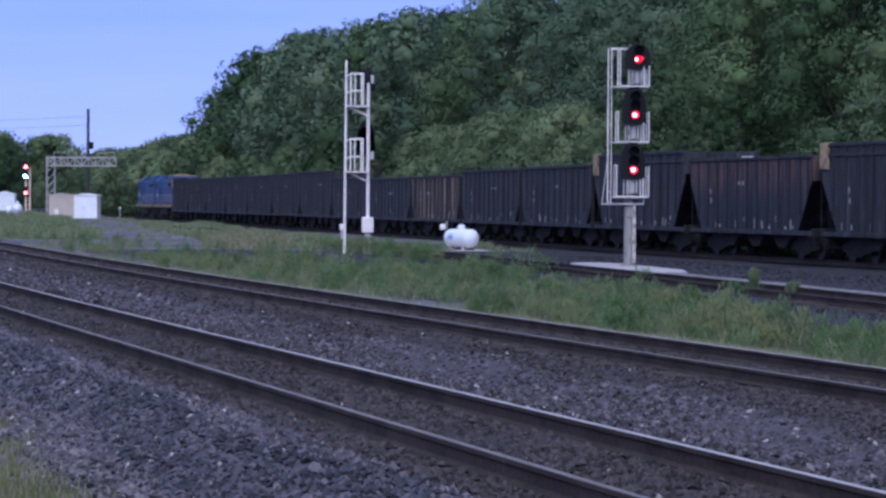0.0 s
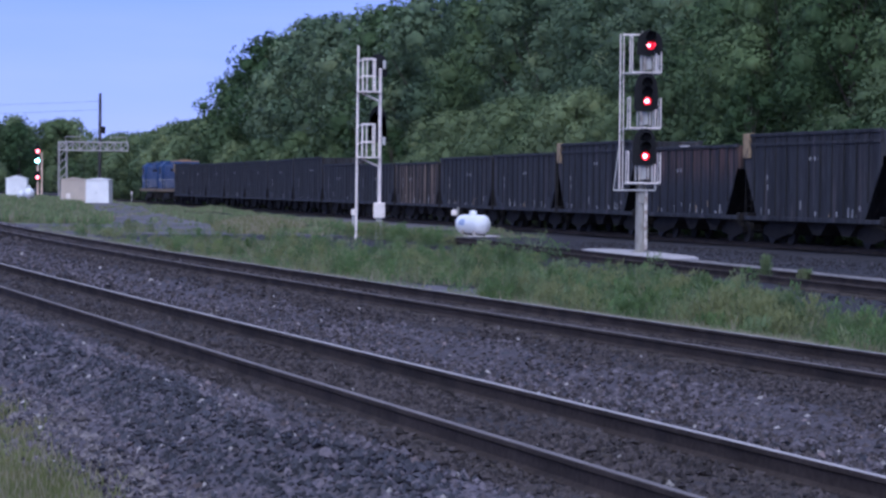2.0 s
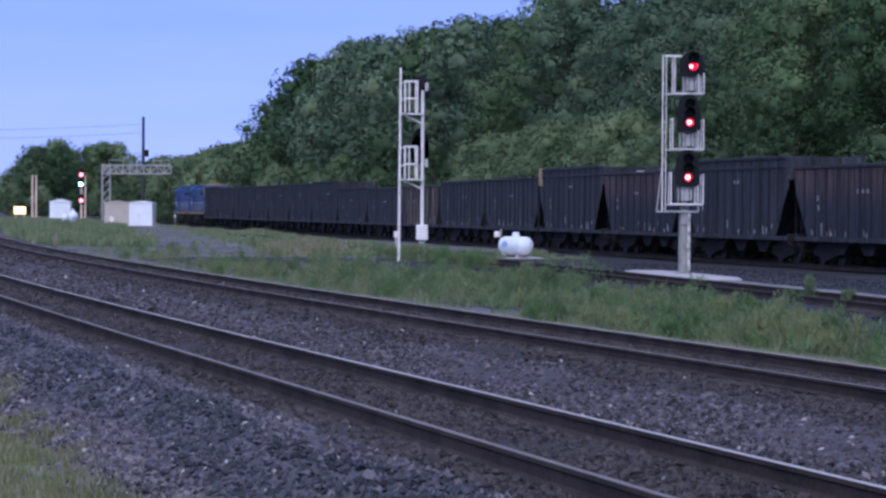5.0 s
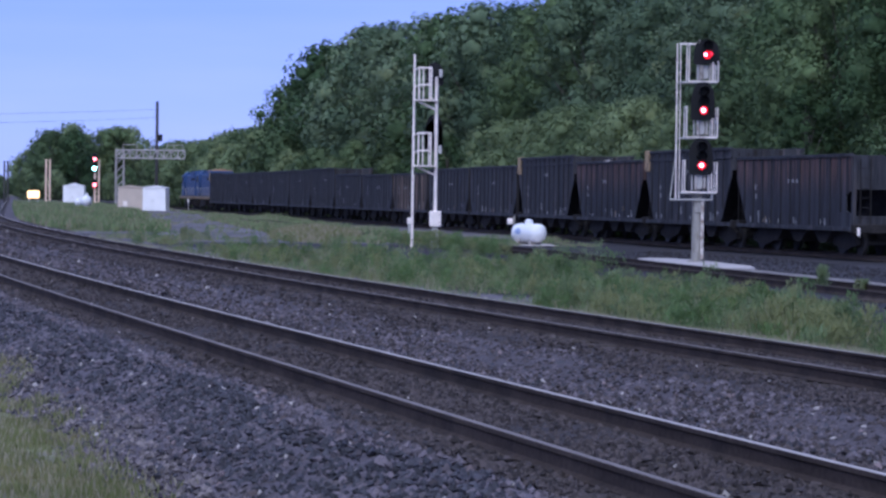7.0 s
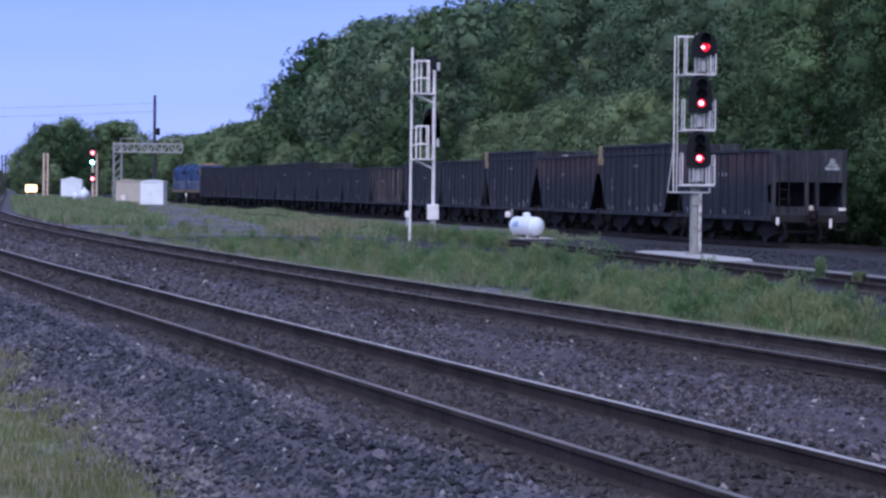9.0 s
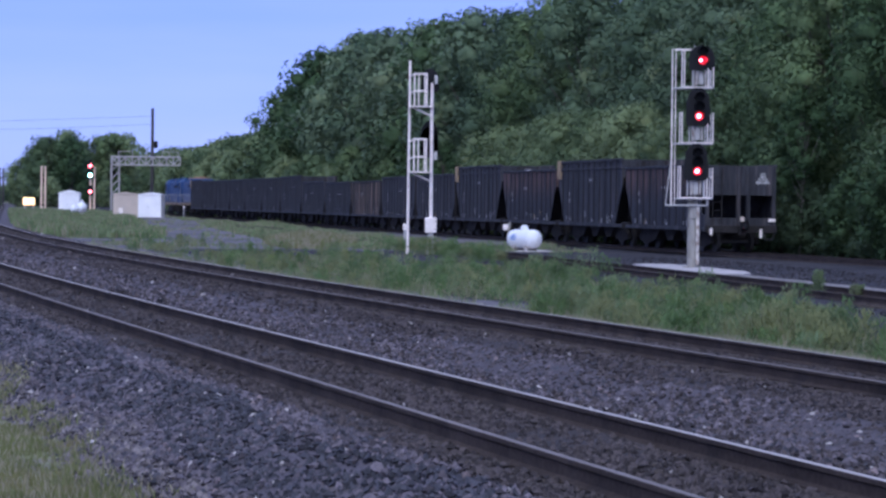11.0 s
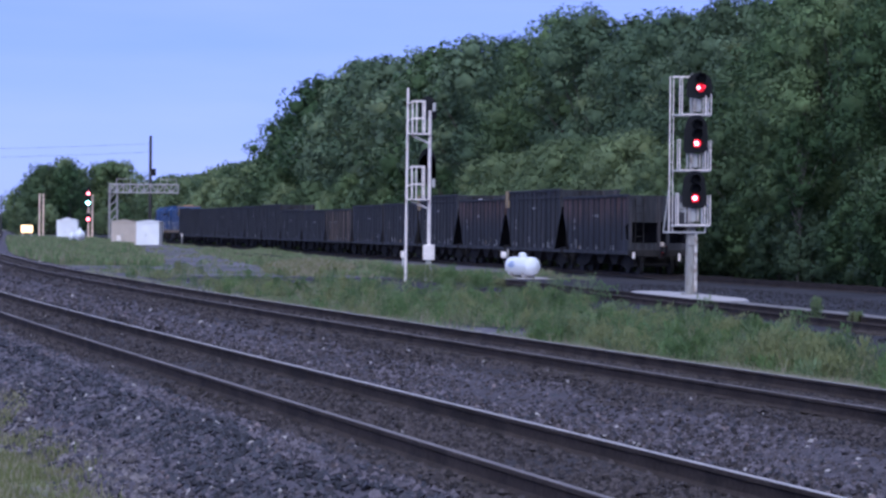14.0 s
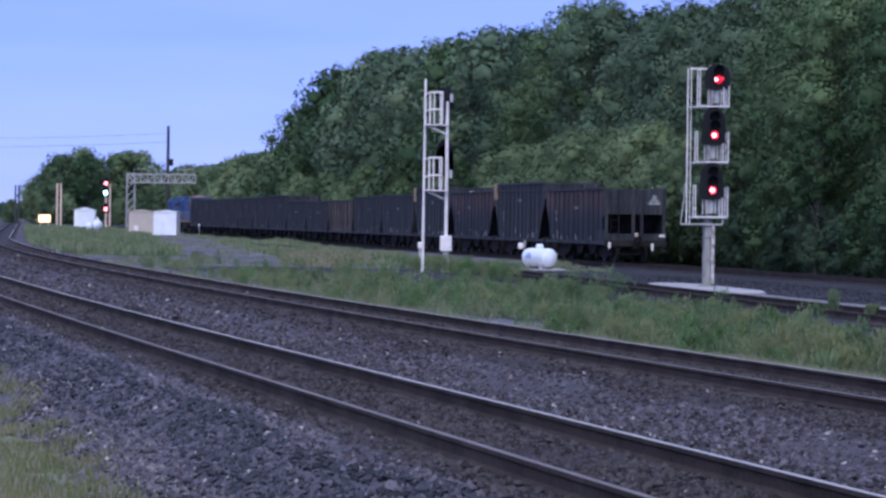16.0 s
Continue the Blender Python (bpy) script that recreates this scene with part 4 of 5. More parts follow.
def hopper_template(h, mat, tall, marks, seed, tail=False, gap=1.3):
    """An open-top steel hopper car; x runs forward, z = 0 on the rails."""
    rnd = random.Random(seed)
    car = thing("hopper_car", Matrix(), "black weathered steel open-top coal hopper car", "hopper car", "cars of the coal train")
    e, w, sill = 6.2, 1.55, 0.98
    body_h = h - .42 if tall else h
    for s in (-1, 1):
        pts = [(-e, h - .08), (e, h - .08), (e, sill + 1.45 * gap), (e - gap, sill), (-e + gap, sill), (-e, sill + 1.45 * gap)]
        if tail:
            pts[4:] = [(-e, sill), (-e, sill + .2 * (h - sill)), (-e + .5, sill + .24 * (h - sill)), (-e + .5, sill + .44 * (h - sill)), (-e, sill + .5 * (h - sill))]
        part("side_sheet", prism(B(), pts, "y", s * w - .03, s * w + .03), mat, car)
        bm = B()
        box(bm, (-e - .02, s * w - .07, h - .13), (e + .02, s * w + .09, h), .015)
        part("top_chord", bm, M_HOP, car)
        if tall:
            part("extension_rail", box(B(), (-e, s * w - .05, body_h - .06), (e, s * w + .08, body_h + .05), .01), M_HOP, car)
        part("side_sill", box(B(), (-e, s * w - .1, sill - .1), (e, s * w + .06, sill + .06), .015), M_HOP, car)
        rib = None
        for i in range(11):
            x = -e + 1.0 + i * (2 * e - 2.0) / 10
            if rib is None:
                rib = B()
                box(rib, (-.045, .031 * s if s > 0 else -.085, 0), (.045, .085 if s > 0 else -.031, 1), .012)
                ob = part("rib", rib, mat, car)
                rib = ob.data
            else:
                ob = new("rib", rib)
                ob.parent = car
            low = sill + .1 if abs(x) < e - 1.4 else sill + .1 + (abs(x) - e + 1.4) * 1.3
            ob.location = (x, s * w, low)
            ob.scale = (1, 1, h - .14 - low)
    for s in (-1, 1):
        bm = B()
        prism(bm, [(s * (e - .05), h - .35), (s * (e - .12), h - .35), (s * (e - 2.7), sill + .05), (s * (e - 2.6), sill + .02)], "y", -w + .035, w - .035)
        part("slope_sheet", bm, M_HOP, car)
        if tail and s < 0:
            part("end_sheet", box(B(), (-e - .04, -w + .035, sill + .52 * (h - sill)), (-e + .04, w - .035, h - .05), .01), M_HOP, car)
            part("end_plate", box(B(), (-e - .05, -w + .035, sill - .12), (-e + .04, w - .035, sill + .17 * (h - sill)), .01), M_HOP, car, "dirty plate across the car's end")
            part("step_bar", rail_frame(B(), [(-e - .12, -w + .1, sill - .1), (-e - .12, -w + .1, .55), (-e - .12, -w + .5, .55), (-e - .12, -w + .5, sill - .1)], .018), M_HOP, car)
        else:
            part("end_sheet", box(B(), (s * e - .04, -w + .035, h - .95), (s * e + .04, w - .035, h - .05), .01), mat, car)
        part("end_sill", box(B(), (s * e - .22, -w, sill - .16), (s * e + .14, w, sill + .16), .02), M_HOP_DARK, car)
        for y in (-w + .08, -.33, .1, w - .08) if tail and s < 0 else (-.55, .55) if gap > 1 else (-w + .08, -.55, .55, w - .08):
            # posts between cars take the darker colour in place of the gap's shade
            part("end_post", box(B(), (s * e - .1, y - .07, sill), (s * e + .055, y + .07, h - .1), .01), M_HOP if tail and s < 0 else M_HOP_DARK, car)
        part("coupler", box(B(), (s * e + (.1 if s > 0 else -.42), -.14, .72), (s * e + (.42 if s > 0 else -.1), .14, 1.0), .03), M_HOP_DARK, car)
        lad = B()
        for y in (w - .3, w - .7):
            tube(lad, (s * e + s * .1, y, sill - .2), (s * e + s * .1, y, h - .2), .02, seg=5)
        for i in range(7):
            tube(lad, (s * e + s * .1, w - .3, sill + .05 + i * .36), (s * e + s * .1, w - .7, sill + .05 + i * .36), .012, seg=5)
        # ladder darkened likewise for the shade between cars
        part("ladder", lad, M_HOP_DARK, car)
        truck(car, s * 4.35)
    for x in (-2.6, 0.0, 2.6):
        bm = B()
        prism(bm, [(x - 1.1, sill), (x + 1.1, sill), (x + .35, .42), (x - .35, .42)], "y", -1.25, 1.25)
        part("hopper_bay", bm, M_HOP_DARK, car)
    part("centre_sill", box(B(), (-e, -.2, .78), (e, .2, 1.05), .02), M_HOP_DARK, car)
    if tall:
        for s in (-1, 1):
            part("corner_panel", box(B(), (e - .62, s * w - .09, body_h - .5), (e + .06, s * w + .105, h + .02), .015), M_TAN, car, "tan painted corner panel")
    row = rnd.uniform(-2.5, 1.5)
    for k in range(marks):
        if k < 3:
            x, z, wide, high = row + k * .42, h - 1.05, .09, .13
        elif k < 5:
            x, z, wide, high = 3.7 + .06 * k, sill + 1.05 + (k - 3) * .36, .05, .2
        else:
            x, z, wide, high = rnd.uniform(-4.7, 4.7), sill + rnd.choice((.11, .11, .13, .35)), rnd.uniform(.025, .065), rnd.uniform(.1, .36)
        part("stencil_bar", box(B(), (x - wide, w + .03, z), (x + wide, w + .036, z + high)), M_TAN if k > 5 and k % 4 == 0 else M_LETTER, car, "faded white stencil bars")
    if mat is M_HOP_TOP and not tail:
        part("top_mark", box(B(), (-.6, w + .03, h - .02), (.5, w + .1, h + .02), .005), M_WHITE, car, "white strip on the top edge")
    return car


HEIGHTS = (3.72, 4.15, 3.78, 4.15, 3.75, 3.72, 3.5, 3.5, 3.6, 4.15, 4.1, 4.1, 4.1, 4.1, 4.1, 4.25)
KINDS = ("tail", "tall", "rusty_top", "tall", "plain", "plain", "rusty", "low", "low", "high", "high", "plain4", "high", "plain4", "high", "tall")
made = {}
CARS = []
for i, (h, kind) in enumerate(zip(HEIGHTS, KINDS)):
    key = (h, kind)
    if key in made:
        c = copy_thing(made[key], Matrix())
    else:
        c = hopper_template(h, M_HOP_STREAK if kind == "rusty" else M_HOP_TOP if "rusty" in kind or i == 0 else M_HOP, kind == "tall", 19 if i < 7 else 8, 40 + i, i == 0, 1.3 if i < 4 else .7)
        made[key] = c
    if kind == "tall":
        c["label"] = "black steel coal hopper car with raised sides and tan corners"
    elif kind == "rusty":
        c["label"] = "black coal hopper car with streaks of rust"
    elif kind == "rusty_top":
        c["label"] = "black coal hopper car with rust runs below its rim"
    CARS.append(c)


BEACON = None


def end_device(car):
    """Marker lamp box hung on the last coupler, with extra rear fittings."""
    e = -6.2
    global BEACON
    part("end_marker", box(B(), (e - .38, -.075, .9), (e - .22, .075, 1.5), .03), M_TANHUT, car, "end-of-train marker box")
    # made-up drum: turning it shows and hides the glowing lens
    beacon = part("beacon_drum", tube(B(), (0, 0, -.13), (0, 0, .13), .15, seg=20), M_BLACK, car, "made-up turning drum that makes the end marker flash")
    beacon.location = (e - .58, 0, 1.14)
    lens = B()
    for a in range(-40, 40, 20):
        c0, s0, c1, s1 = (f(math.radians(q)) * .156 for q in (a, a + 20) for f in (math.cos, math.sin))
        lens.faces.new([lens.verts.new(v) for v in ((c0, s0, -.11), (c1, s1, -.11), (c1, s1, .11), (c0, s0, .11))])
    bmesh.ops.solidify(lens, geom=lens.faces[:], thickness=.004)
    me = part("flasher_lens", lens, M_FLASH, None, "glowing red flasher lens")
    me.parent = beacon
    BEACON = beacon
    # shield added so the lens throws no red light when turned away
    hood = B()
    arc = [(math.cos(radians(a)), math.sin(radians(a))) for a in range(-120, 121, 15)]
    prism(hood, [(e - .58 + .185 * c, .185 * sn) for c, sn in arc] + [(e - .58 + .170 * c, .170 * sn) for c, sn in arc[::-1]], "z", .98, 1.3)
    tube(hood, (e - .58, 0, 1.3), (e - .58, 0, 1.315), .185, seg=20)
    part("flasher_housing", hood, M_BLACK, car, "black shield added to block the turned-away flasher lens")
    for y, z0, z1 in ((1.35, .72, 1.02), (-.85, .62, .98)):
        part("reflector", box(B(), (e - .24, y - .06, z0), (e - .2, y + .06, z1), .01), M_WHITE, car, "white reflective plate")
    part("reflector", box(B(), (e - .2, -1.5, 1.3), (e - .16, -1.2, 1.42), .01), M_WHITE, car, "white reflective plate")
    bm = B()
    for half, z0, z1 in ((.3, 2.9, 3.02), (.22, 3.05, 3.14), (.13, 3.17, 3.26), (.1, 3.28, 3.36)):
        box(bm, (e - .056, -.97 - half, z0), (e - .05, -.97 + half, z1))
    part("end_emblem", bm, M_LETTER, car, "faded white painted emblem")


CARS[0]["label"] = "black steel coal hopper car ending the train"
end_device(CARS[0])


def build_loco(roof_mat, label):
    t = thing("locomotive", Matrix(), label, "locomotive", "locomotives of the coal train")
    part("frame", box(B(), (-8.4, -1.5, 1.25), (8.4, 1.5, 1.6), .04), M_HOP_DARK, t, "dark grimy frame sill")
    hood = part("long_hood", box(B(), (-7.6, -1.2, 1.6), (3.6, 1.2, 4.2), .14), M_LOCO, t)
    for i in range(9):
        part("hood_door", box(B(), (-7.3 + i * 1.2, 1.2, 1.75), (-6.3 + i * 1.2, 1.225, 3.4), .01), M_LOCO, hood)
    for i in range(3):
        part("air_grille", box(B(), (-7.0 + i * 1.6, 1.2, 3.5), (-5.7 + i * 1.6, 1.23, 4.0), .01), M_HOP_DARK, hood, "dark air intake grille")
    part("radiator", box(B(), (-7.4, -1.35, 3.75), (-3.5, 1.35, 4.5), .1), M_LOCO, t)
    part("roof", box(B(), (-7.3, -1.3, 4.5), (-3.4, 1.3, 4.62), .05), roof_mat, t, "orange-tan roof panel" if roof_mat is M_ROOF else "")
    cab = part("cab", prism(B(), [(-1.5, 1.6), (1.5, 1.6), (1.5, 4.1), (.9, 4.6), (-.9, 4.6), (-1.5, 4.1)], "x", 3.6, 6.2), M_LOCO, t)
    part("nose", box(B(), (6.2, -.9, 1.6), (7.8, .9, 3.0), .15), M_LOCO, t)
    for y in (-1.51, 1.51):
        for x in (4.0, 5.05):
            part("cab_window", box(B(), (x, y - .01, 3.25), (x + .85, y + .01, 3.95), .005), M_GLASS, cab, "dark cab window")
    part("number_bar", box(B(), (4.1, 1.5, 2.4), (5.6, 1.515, 2.75), .004), M_LETTER, cab, "faded white number bar")
    bm = B()
    for y in (-1.46, 1.46):
        tube(bm, (-8.2, y, 2.6), (3.5, y, 2.6), .022, seg=5)
        for i in range(9):
            tube(bm, (-8.2 + i * 1.46, y, 1.6), (-8.2 + i * 1.46, y, 2.6), .018, seg=5)
    part("handrail", bm, M_GANTRY, t, "pale tubular handrail")
    for y in (-1.52, 1.52):
        part("sill_stripe", box(B(), (-8.4, y - .015, 1.3), (8.4, y + .015, 1.58)), M_YELLOW, t, "faded yellow sill stripe")
        for x in (-8.3, 7.6):
            part("step_ladder", rail_frame(B(), [(x, y, 1.3), (x, y, .5), (x + .6, y, .5), (x + .6, y, 1.3)], .035), M_HOP_DARK, t)
    part("fuel_tank", box(B(), (-2.6, -1.4, .45), (2.6, 1.4, 1.2), .15), M_HOP_DARK, t)
    part("rear_panel", box(B(), (-8.46, -1.5, .5), (-8.4, 1.5, 1.25), .02), M_HOP_DARK, t)
    for x in (-6.4, -5.0, -3.8):
        part("roof_fan", tube(B(), (x, 0, 4.62), (x, 0, 4.74), .55, seg=16), roof_mat, t)
    for s in (-1, 1):
        truck(t, s * 5.2, 1.35, .5)
    return t


LOCO = build_loco(M_ROOF, "blue diesel locomotive with an orange-tan roof, coupled to the hoppers")
LOCO_TWO = build_loco(M_LOCO, "blue diesel locomotive with yellow sill stripe leading the train")

# ---- trees ----
def tree_template(seed, h, spread, low, leaves, leaf, mat, girth=1.0, bark=M_BARK, name="tree"):
    """Tapered trunk with limbs and a crown of many small leaf sprays; unit built at full size."""
    rnd = random.Random(seed)
    t = thing(name, Matrix(), "leafy deciduous tree", "tree")
    bm = B()
    top = Vector((rnd.uniform(-.3, .3), rnd.uniform(-.3, .3), h * .72))
    tube(bm, (0, 0, -.2), top * .5, h * .022 * girth, h * .016 * girth, 8)
    tube(bm, top * .5, top, h * .016 * girth, h * .005 * girth, 7)
    blobs = []
    n = 46
    for i in range(n):
        f = (i + .5) / n
        z = h * (low + (.97 - low) * f)
        prof = math.sin(math.pi * min(1, (f * .84 + .16))) ** .5
        a = i * 2.399 + rnd.uniform(-.5, .5)
        size = spread * rnd.uniform(.16, .36) * (.7 + .4 * prof)
        r = max(0, spread * prof * rnd.uniform(.55, 1.0) - size * .35)
        c = Vector((math.cos(a) * r, math.sin(a) * r, min(z, h - size * .8)))
        blobs.append((c, size))
        if i % 2 == 0:
            z0 = max(h * .12, c.z * .62)
            tube(bm, (top.x * z0 / h, top.y * z0 / h, z0), c, h * .0045, h * .0015, 5)
    blobs.append((Vector((0, 0, h * .88)), spread * .28))
    part("trunk", bm, bark, t)
    verts, faces, normals = [], [], []
    tot = sum(s * s for _, s in blobs)
    ball = B()
    bmesh.ops.create_icosphere(ball, subdivisions=1, radius=1)
    dirs = [v.co.normalized() for v in ball.verts]
    tris = [[v.index for v in f.verts] for f in ball.faces]
    ball.free()
    heart = Vector((0, 0, h * .45))
    for c, s in blobs:
        # ragged solid ball added inside the clump to fill the gaps behind its leaves
        o = len(verts)
        for d in dirs:
            rr = s * (.36 + .2 * rnd.random()) * (1 + .35 * noise.noise(d * 1.9 + c) + .2 * noise.noise(d * 5 + c))
            verts.append(c + Vector((d.x * rr, d.y * rr, d.z * rr * .85)))
            normals.append((d * .95 + (verts[-1] - heart).normalized() * .4).normalized())
        faces += [(o + i, o + j, o + k) for i, j, k in tris]
        for _ in range(int(leaves * s * s / tot)):
            d = Vector((rnd.gauss(0, 1), rnd.gauss(0, 1), rnd.gauss(0, 1) + .25)).normalized()
            rr = s * (1.12 - .5 * rnd.random() ** 1.7) * (1 + .35 * noise.noise(d * 1.9 + c) + .2 * noise.noise(d * 5 + c))
            p = c + Vector((d.x * rr, d.y * rr, d.z * rr * .85))
            nrm = (d + Vector((rnd.uniform(-.9, .9), rnd.uniform(-.9, .9), rnd.uniform(-.5, 1.0)))).normalized()
            u = nrm.orthogonal().normalized()
            u.rotate(Matrix.Rotation(rnd.uniform(0, 6.28), 3, nrm))
            v = nrm.cross(u)
            k = leaf * rnd.uniform(.6, 1.4)
            o = len(verts)
            if nrm.dot(d) < 0:
                nrm = -nrm
            verts += [p - u * k * .5 - v * k * .3, p - u * k * .35 + v * k * .42, p + u * k * .65]
            faces.append((o, o + 1, o + 2) if u.cross(v).dot(nrm) < 0 else (o, o + 2, o + 1))
            soft = (d * .95 + (p - heart).normalized() * .4 + nrm * .12).normalized()
            normals += [soft] * 3
    me = bpy.data.meshes.new("crown")
    me.from_pydata(verts, [], faces)
    me.materials.append(mat)
    for poly in me.polygons:
        poly.use_smooth = True
    me.normals_split_custom_set_from_vertices(normals)
    crown = new("crown", me)
    crown.parent = t
    return t


TREES = {
    "dark_a": tree_template(1, 16, 5.0, .22, 18260, 0.205, M_LEAF_D),
    "dark_b": tree_template(2, 16, 4.3, .18, 17015, 0.205, M_LEAF_D),
    "mid_a": tree_template(3, 16, 5.2, .12, 19505, 0.205, M_LEAF_M),
    "mid_b": tree_template(4, 16, 4.5, .06, 18260, 0.205, M_LEAF_M),
    "light_a": tree_template(5, 8, 3.8, .06, 14110, 0.157, M_LEAF_L),
    "light_b": tree_template(6, 8, 3.2, .04, 13280, 0.157, M_LEAF_L),
    "pale_a": tree_template(11, 16, 5.0, .16, 18260, 0.205, M_LEAF_HAZE),
    "pale_b": tree_template(12, 16, 4.4, .08, 17430, 0.205, M_LEAF_HAZE),
    "under_a": tree_template(13, 5, 2.5, .03, 6500, 0.17, M_LEAF_D),
    "under_b": tree_template(14, 5, 2.1, .03, 6000, 0.17, M_LEAF_M),
    "slim_a": tree_template(15, 9, 1.7, .42, 5500, 0.15, M_LEAF_M, .45, M_BARK_PALE),
    "pale_far": tree_template(16, 16, 5.0, .12, 6500, 0.35, M_LEAF_HAZE),
    "dark_back": tree_template(10, 16, 5.0, .3, 9500, 0.27, M_LEAF_D),
    "dark_far": tree_template(7, 16, 5.0, .2, 6000, 0.36, M_LEAF_D),
    "mid_far": tree_template(8, 16, 5.2, .1, 6000, 0.36, M_LEAF_M),
    "light_far": tree_template(9, 8, 3.8, .05, 4500, 0.3, M_LEAF_L),
}
TREE_H = {k: {"light": 8, "under": 5, "slim": 9}.get(k.split("_")[0], 16) for k in TREES}
TREE_LABEL = {"d": "dark green leafy deciduous tree in the wood", "m": "green leafy deciduous tree at the wood edge", "l": "light green bushy tree beside the yard track", "p": "deciduous tree in the wood, leaf colour paled to imitate haze", "u": "dark leafy undergrowth bush at the wood's foot", "s": "slim young tree with a bare trunk beside the track"}
used = set()


def plant(kind, x, y, h, rnd):
    if x / y > .235 or x / y < -.26:
        return None
    # most trees beyond 150 m swap to the leaf colour paled for haze
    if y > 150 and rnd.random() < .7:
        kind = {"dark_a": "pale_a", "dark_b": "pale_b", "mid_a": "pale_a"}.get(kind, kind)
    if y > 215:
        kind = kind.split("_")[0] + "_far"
    k = h / TREE_H[kind]
    m = pose(x, y, -.55, 0, 0, rnd.uniform(0, 360))
    if kind in used:
        ob = copy_thing(TREES[kind], m)
    else:
        ob = TREES[kind]
        used.add(kind)
        ob.matrix_world = m
    ob.scale = (k * rnd.uniform(.92, 1.12), k * rnd.uniform(.92, 1.12), k)
    tagged(ob, TREE_LABEL[kind[0]], "tree", "trees behind the train")
    return ob


def crown_height(y, off):
    """Height of the tall wood, fitted to the camera's skyline: it ends beyond the bend, and rows farther back scale up.
    """
    depth = (35.1 + off) / 48.1
    y = y / depth
    pts = ((70, 17.5), (140, 17), (167, 17.2), (195, 18.7), (227, 18.7), (240, 18.9), (262, 19.5), (284, 20.9), (311, 19.7), (326, 18.1), (334, 16), (340, 12), (500, 12))
    for (a, p), (b, q) in zip(pts, pts[1:]):
        if y <= b:
            break
    h = p + (q - p) * min(1, max(0, (y - a) / (b - a)))
    return (h - 1.7) * depth + 1.7


def build_wood():
    rnd = random.Random(21)
    for off, step, kinds, f in ((13, 7.2, ("mid_a", "dark_a", "mid_b", "dark_b"), .99), (21, 7, ("dark_a", "dark_b", "mid_a"), .95), (30, 9, ("dark_back",), .92)):
        y = 84
        while y < 520:
            h = crown_height(y, off) * f * rnd.choice((.80, .86, .91, .95, .98, 1.0)) * rnd.uniform(.98, 1.02)
            low = y / ((35.1 + off) / 48.1) > 337
            plant(rnd.choice(("light_a", "mid_a") if low else kinds), track_train(y) + off + rnd.uniform(-1.2, 1.2), y, h, rnd)
            y += step * rnd.uniform(.8, 1.2) * (1 if y < 250 else 1.2)
    # front edge: tall near the open end, then lighter low trees
    y = 86
    while y < 430:
        off = 6.6 + rnd.uniform(-.6, .8)
        if y < 134 and abs(y - 109) < 6:
            y += 3
        elif y < 134:
            plant(rnd.choice(("mid_a", "mid_b", "mid_b")), track_train(y) + off + 1.2, y, rnd.uniform(10.5, 14), rnd)
            y += rnd.uniform(5.4, 7)
        elif y < 190:
            plant(rnd.choice(("light_a", "light_b")), track_train(y) + off, y, rnd.uniform(6.6, 8.6), rnd)
            y += rnd.uniform(4, 5.5)
        elif y < 300:
            plant(rnd.choice(("mid_b", "light_b")), track_train(y) + off, y, rnd.uniform(5.5, 8), rnd)
            y += rnd.uniform(5, 7)
        else:
            plant(rnd.choice(("light_a", "light_b")), track_train(y) + off, y, rnd.uniform(8, 10), rnd)
            y += rnd.uniform(6, 9)
    plant("light_a", 20.9, 108.5, 7.3, rnd)      # rounded lighter tree close behind the train
    for off, y, h in ((11.5, 103, 13.5), (10.8, 109, 12.5), (11.2, 114.5, 13.5), (9, 121, 11.5), (9.6, 127, 12)):
        plant("mid_b", track_train(y) + off, y, h, rnd)
    plant("slim_a", 16.0, 118.5, 7.5, rnd)
    # undergrowth closing the wood's foot near the open end
    y = 84
    while y < 150:
        if abs(y - 118) > 3 or rnd.random() < .3:
            plant(rnd.choice(("under_a", "under_a", "under_b")), track_train(y) + 5.4 + rnd.uniform(-.5, .9), y, rnd.uniform(3.2, 5.4), rnd)
        y += rnd.uniform(2.0, 3.0)
    # far wood beyond the huts; light leaf colour here imitates paling by haze
    x = -107.5
    while x < -82:
        plant(rnd.choice(("mid_a", "light_a")), x, 690 + rnd.uniform(-15, 15), (12.5 if x < -103.5 else 18.5) * rnd.uniform(.92, 1.08), rnd)
        x += rnd.uniform(3.0, 4.2)
    x = -112.5
    while x < -86:
        plant(rnd.choice(("mid_a", "light_a")), x, 725 + rnd.uniform(-8, 8), (12.5 if x < -108 else 18.5) * rnd.uniform(.94, 1.04), rnd)
        x += rnd.uniform(3.4, 4.6)
    x = -105
    while x < -40:
        plant(rnd.choice(("mid_b", "light_a")), x, 640 + rnd.uniform(-15, 15), 7 * rnd.uniform(.8, 1.2), rnd)
        x += rnd.uniform(5, 7)


build_wood()
for kind in TREES:
    if kind not in used:
        for ob in (*TREES[kind].children, TREES[kind]):
            bpy.data.objects.remove(ob)


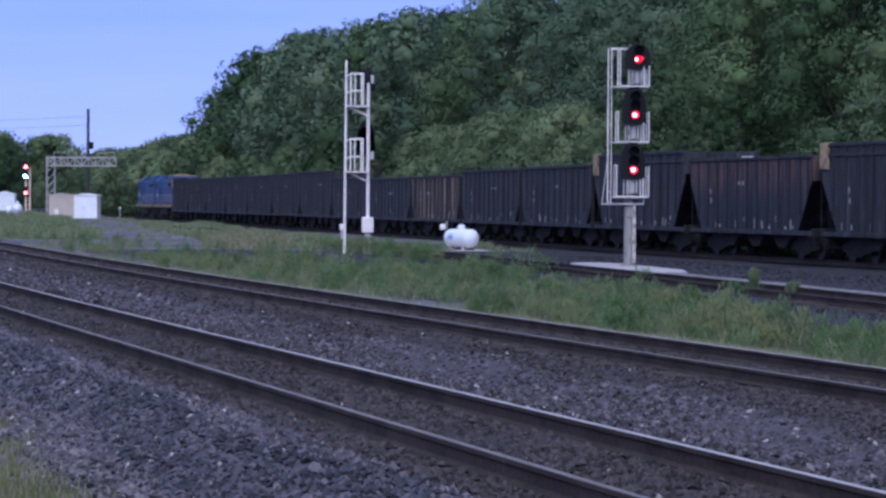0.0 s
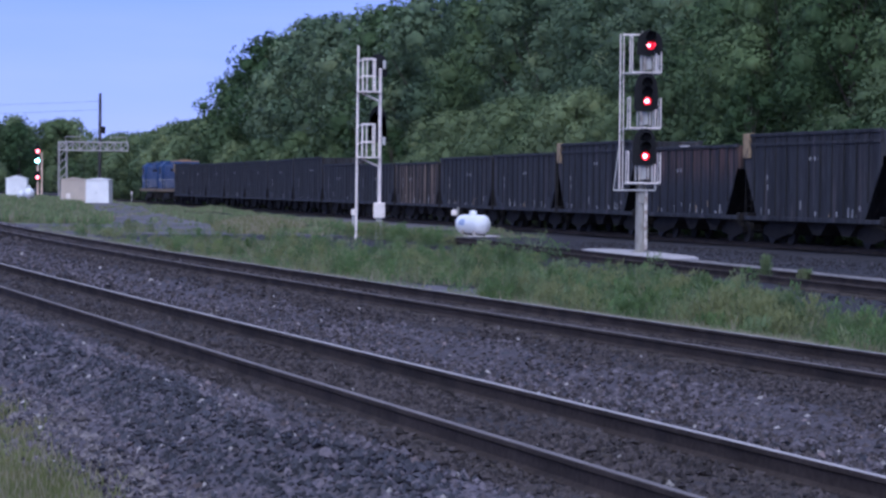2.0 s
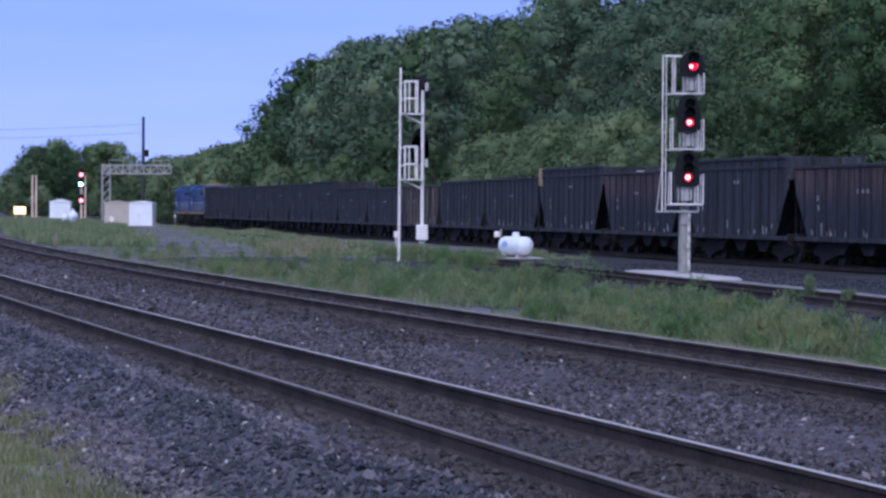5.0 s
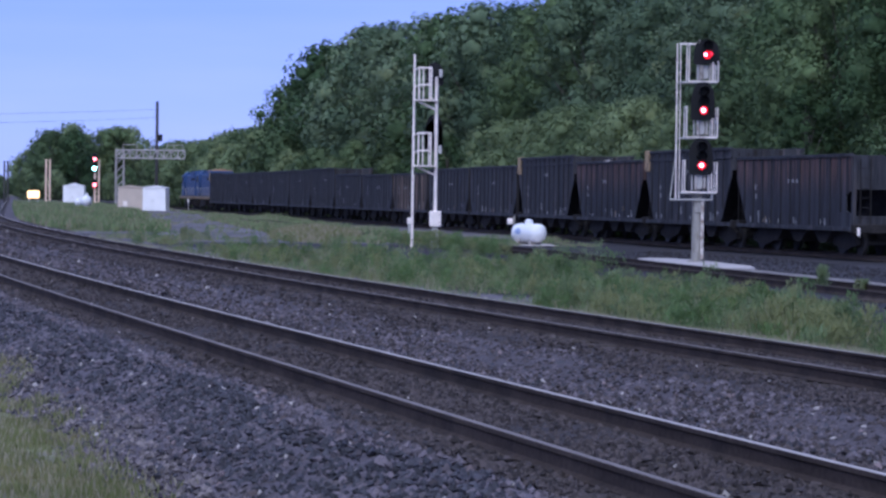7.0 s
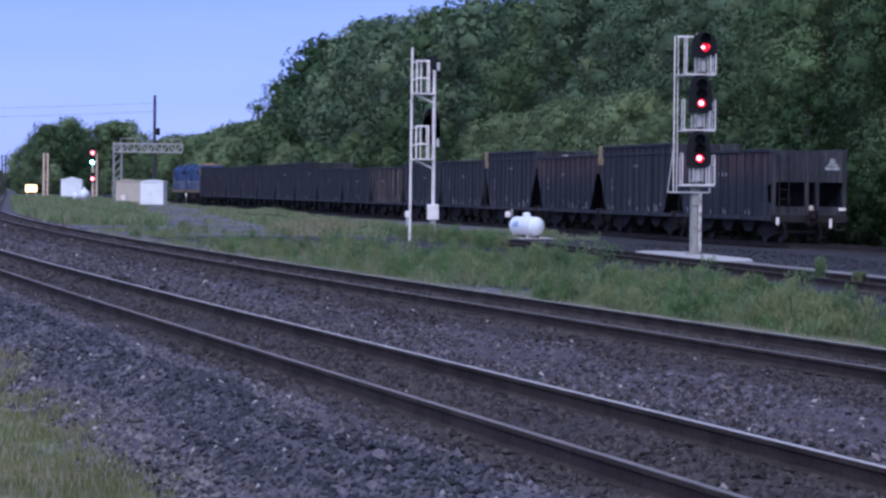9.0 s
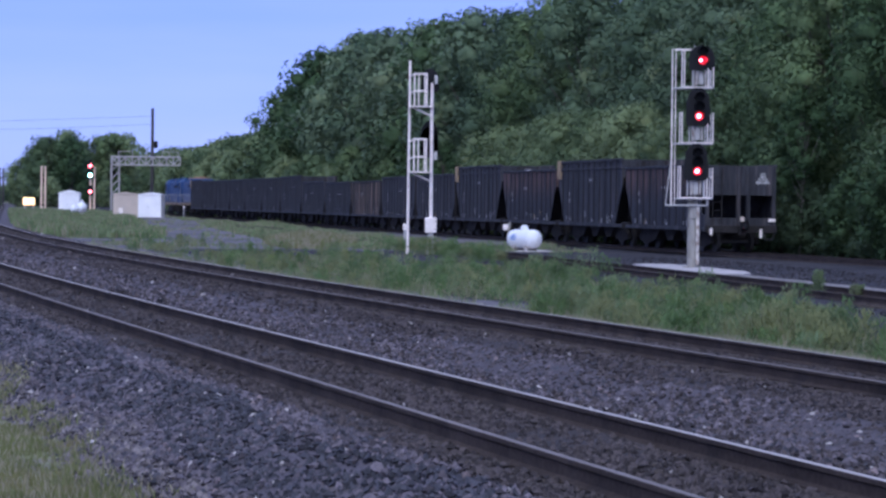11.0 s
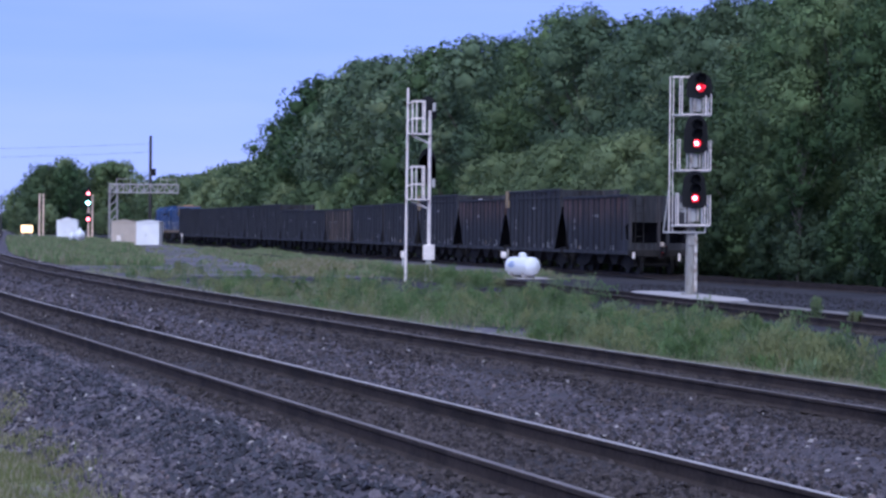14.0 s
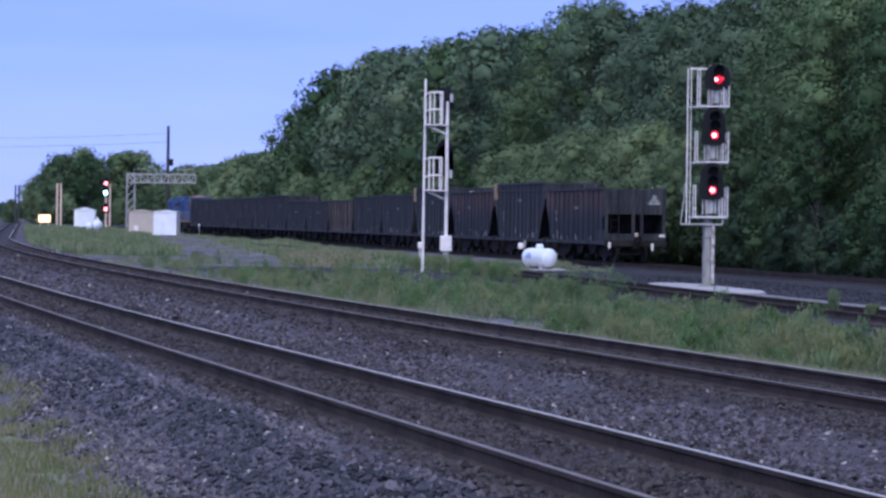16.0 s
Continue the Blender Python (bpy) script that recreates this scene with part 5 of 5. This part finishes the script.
def build_far_band():
    rnd = random.Random(8)
    verts, faces = [], []
    for _ in range(9000):
        x = rnd.uniform(-420, 420)
        y = 1500 + rnd.uniform(-30, 30)
        z = -1 + 13 * rnd.random() * (.7 + .3 * noise.noise((x * .03, 0, 0)))
        s = rnd.uniform(1.5, 3)
        a = rnd.uniform(0, 3.14)
        o = len(verts)
        dx, dy = math.cos(a) * s, math.sin(a) * s
        verts += [(x - dx, y - dy, z - s * .6), (x + dx, y + dy, z - s * .5), (x + dx * .3, y + dy * .3, z + s), (x - dx * .6, y - dy * .6, z + s * .7)]
        faces += [(o, o + 1, o + 2), (o, o + 2, o + 3)]
    me = bpy.data.meshes.new("distant_trees")
    me.from_pydata(verts, [], faces)
    me.materials.append(M_LEAF_D)
    tagged(new("distant_trees", me), "hazy line of distant trees on the horizon", "distant trees", kind="stuff")


build_far_band()


# ---- movement of the train ----
def run(t):
    """Metres that the train has gone since 9 s."""
    return 4.22 * (t - 9) - 0.01335 * (t * t - 81)


TAIL_Y = 104.7


def on_track(s, half):
    """Pose of a car whose middle is s metres beyond the tail mark, carried by two trucks."""
    a, b = [Vector((track_train(TAIL_Y + .9806 * q), TAIL_Y + .9806 * q, TRAIN_Z)) for q in (s - half, s + half)]
    d = b - a
    return Matrix.Translation((a + b) / 2) @ pose(0, 0, 0, 0, 0, math.degrees(math.atan2(d.y, d.x)))


def motions():
    times = [0, 1, 2, 3, 4, 5, 6, 7, 8, 9, 10, 11, 12, 13, 14, 15, 16]
    for i, c in enumerate(CARS):
        walk(c, [(t, on_track(run(t) + i * CAR + 6.2, 4.35)) for t in times])
    for i, c in enumerate((LOCO, LOCO_TWO)):
        walk(c, [(t, on_track(run(t) + 16 * CAR + 8.5 + i * 17.6, 5.2)) for t in times])
    # the made-up drum turns the marker's lens to the rear about every second and a half
    place = BEACON.location.copy()
    rows = [(0, 0)]
    for k in range(-5, 6):
        s, turn = 7.6 + 1.5 * k, 360 * (k + 5)
        for dt, a in ((-.1, 0), (-.0667, 60), (-.0333, 120), (0, 180), (.12, 180), (.1533, 240), (.1867, 300), (.22, 360), (.34, 360), (.5, 360), (.8, 360), (1.1, 360), (1.3, 360), (1.36, 360)):
            if .05 < s + dt < 15.95:
                rows.append((s + dt, turn + a))
    rows.append((16, rows[-1][1]))
    walk(BEACON, [(t, Matrix.Translation(place) @ Matrix.Rotation(radians(a), 4, "Z")) for t, a in rows])
    for c in CARS + [LOCO, LOCO_TWO]:
        for ob in c.children_recursive:
            if ob.name.startswith("wheelset"):
                r = ob.location.z
                place = ob.location.copy()
                turns = [(k * .14, (run(k * .14) - run(0)) / r) for k in range(115)]
                walk(ob, [(t, Matrix.Translation(place) @ Matrix.Rotation(a, 4, "Y")) for t, a in turns if t <= 16.05])


motions()
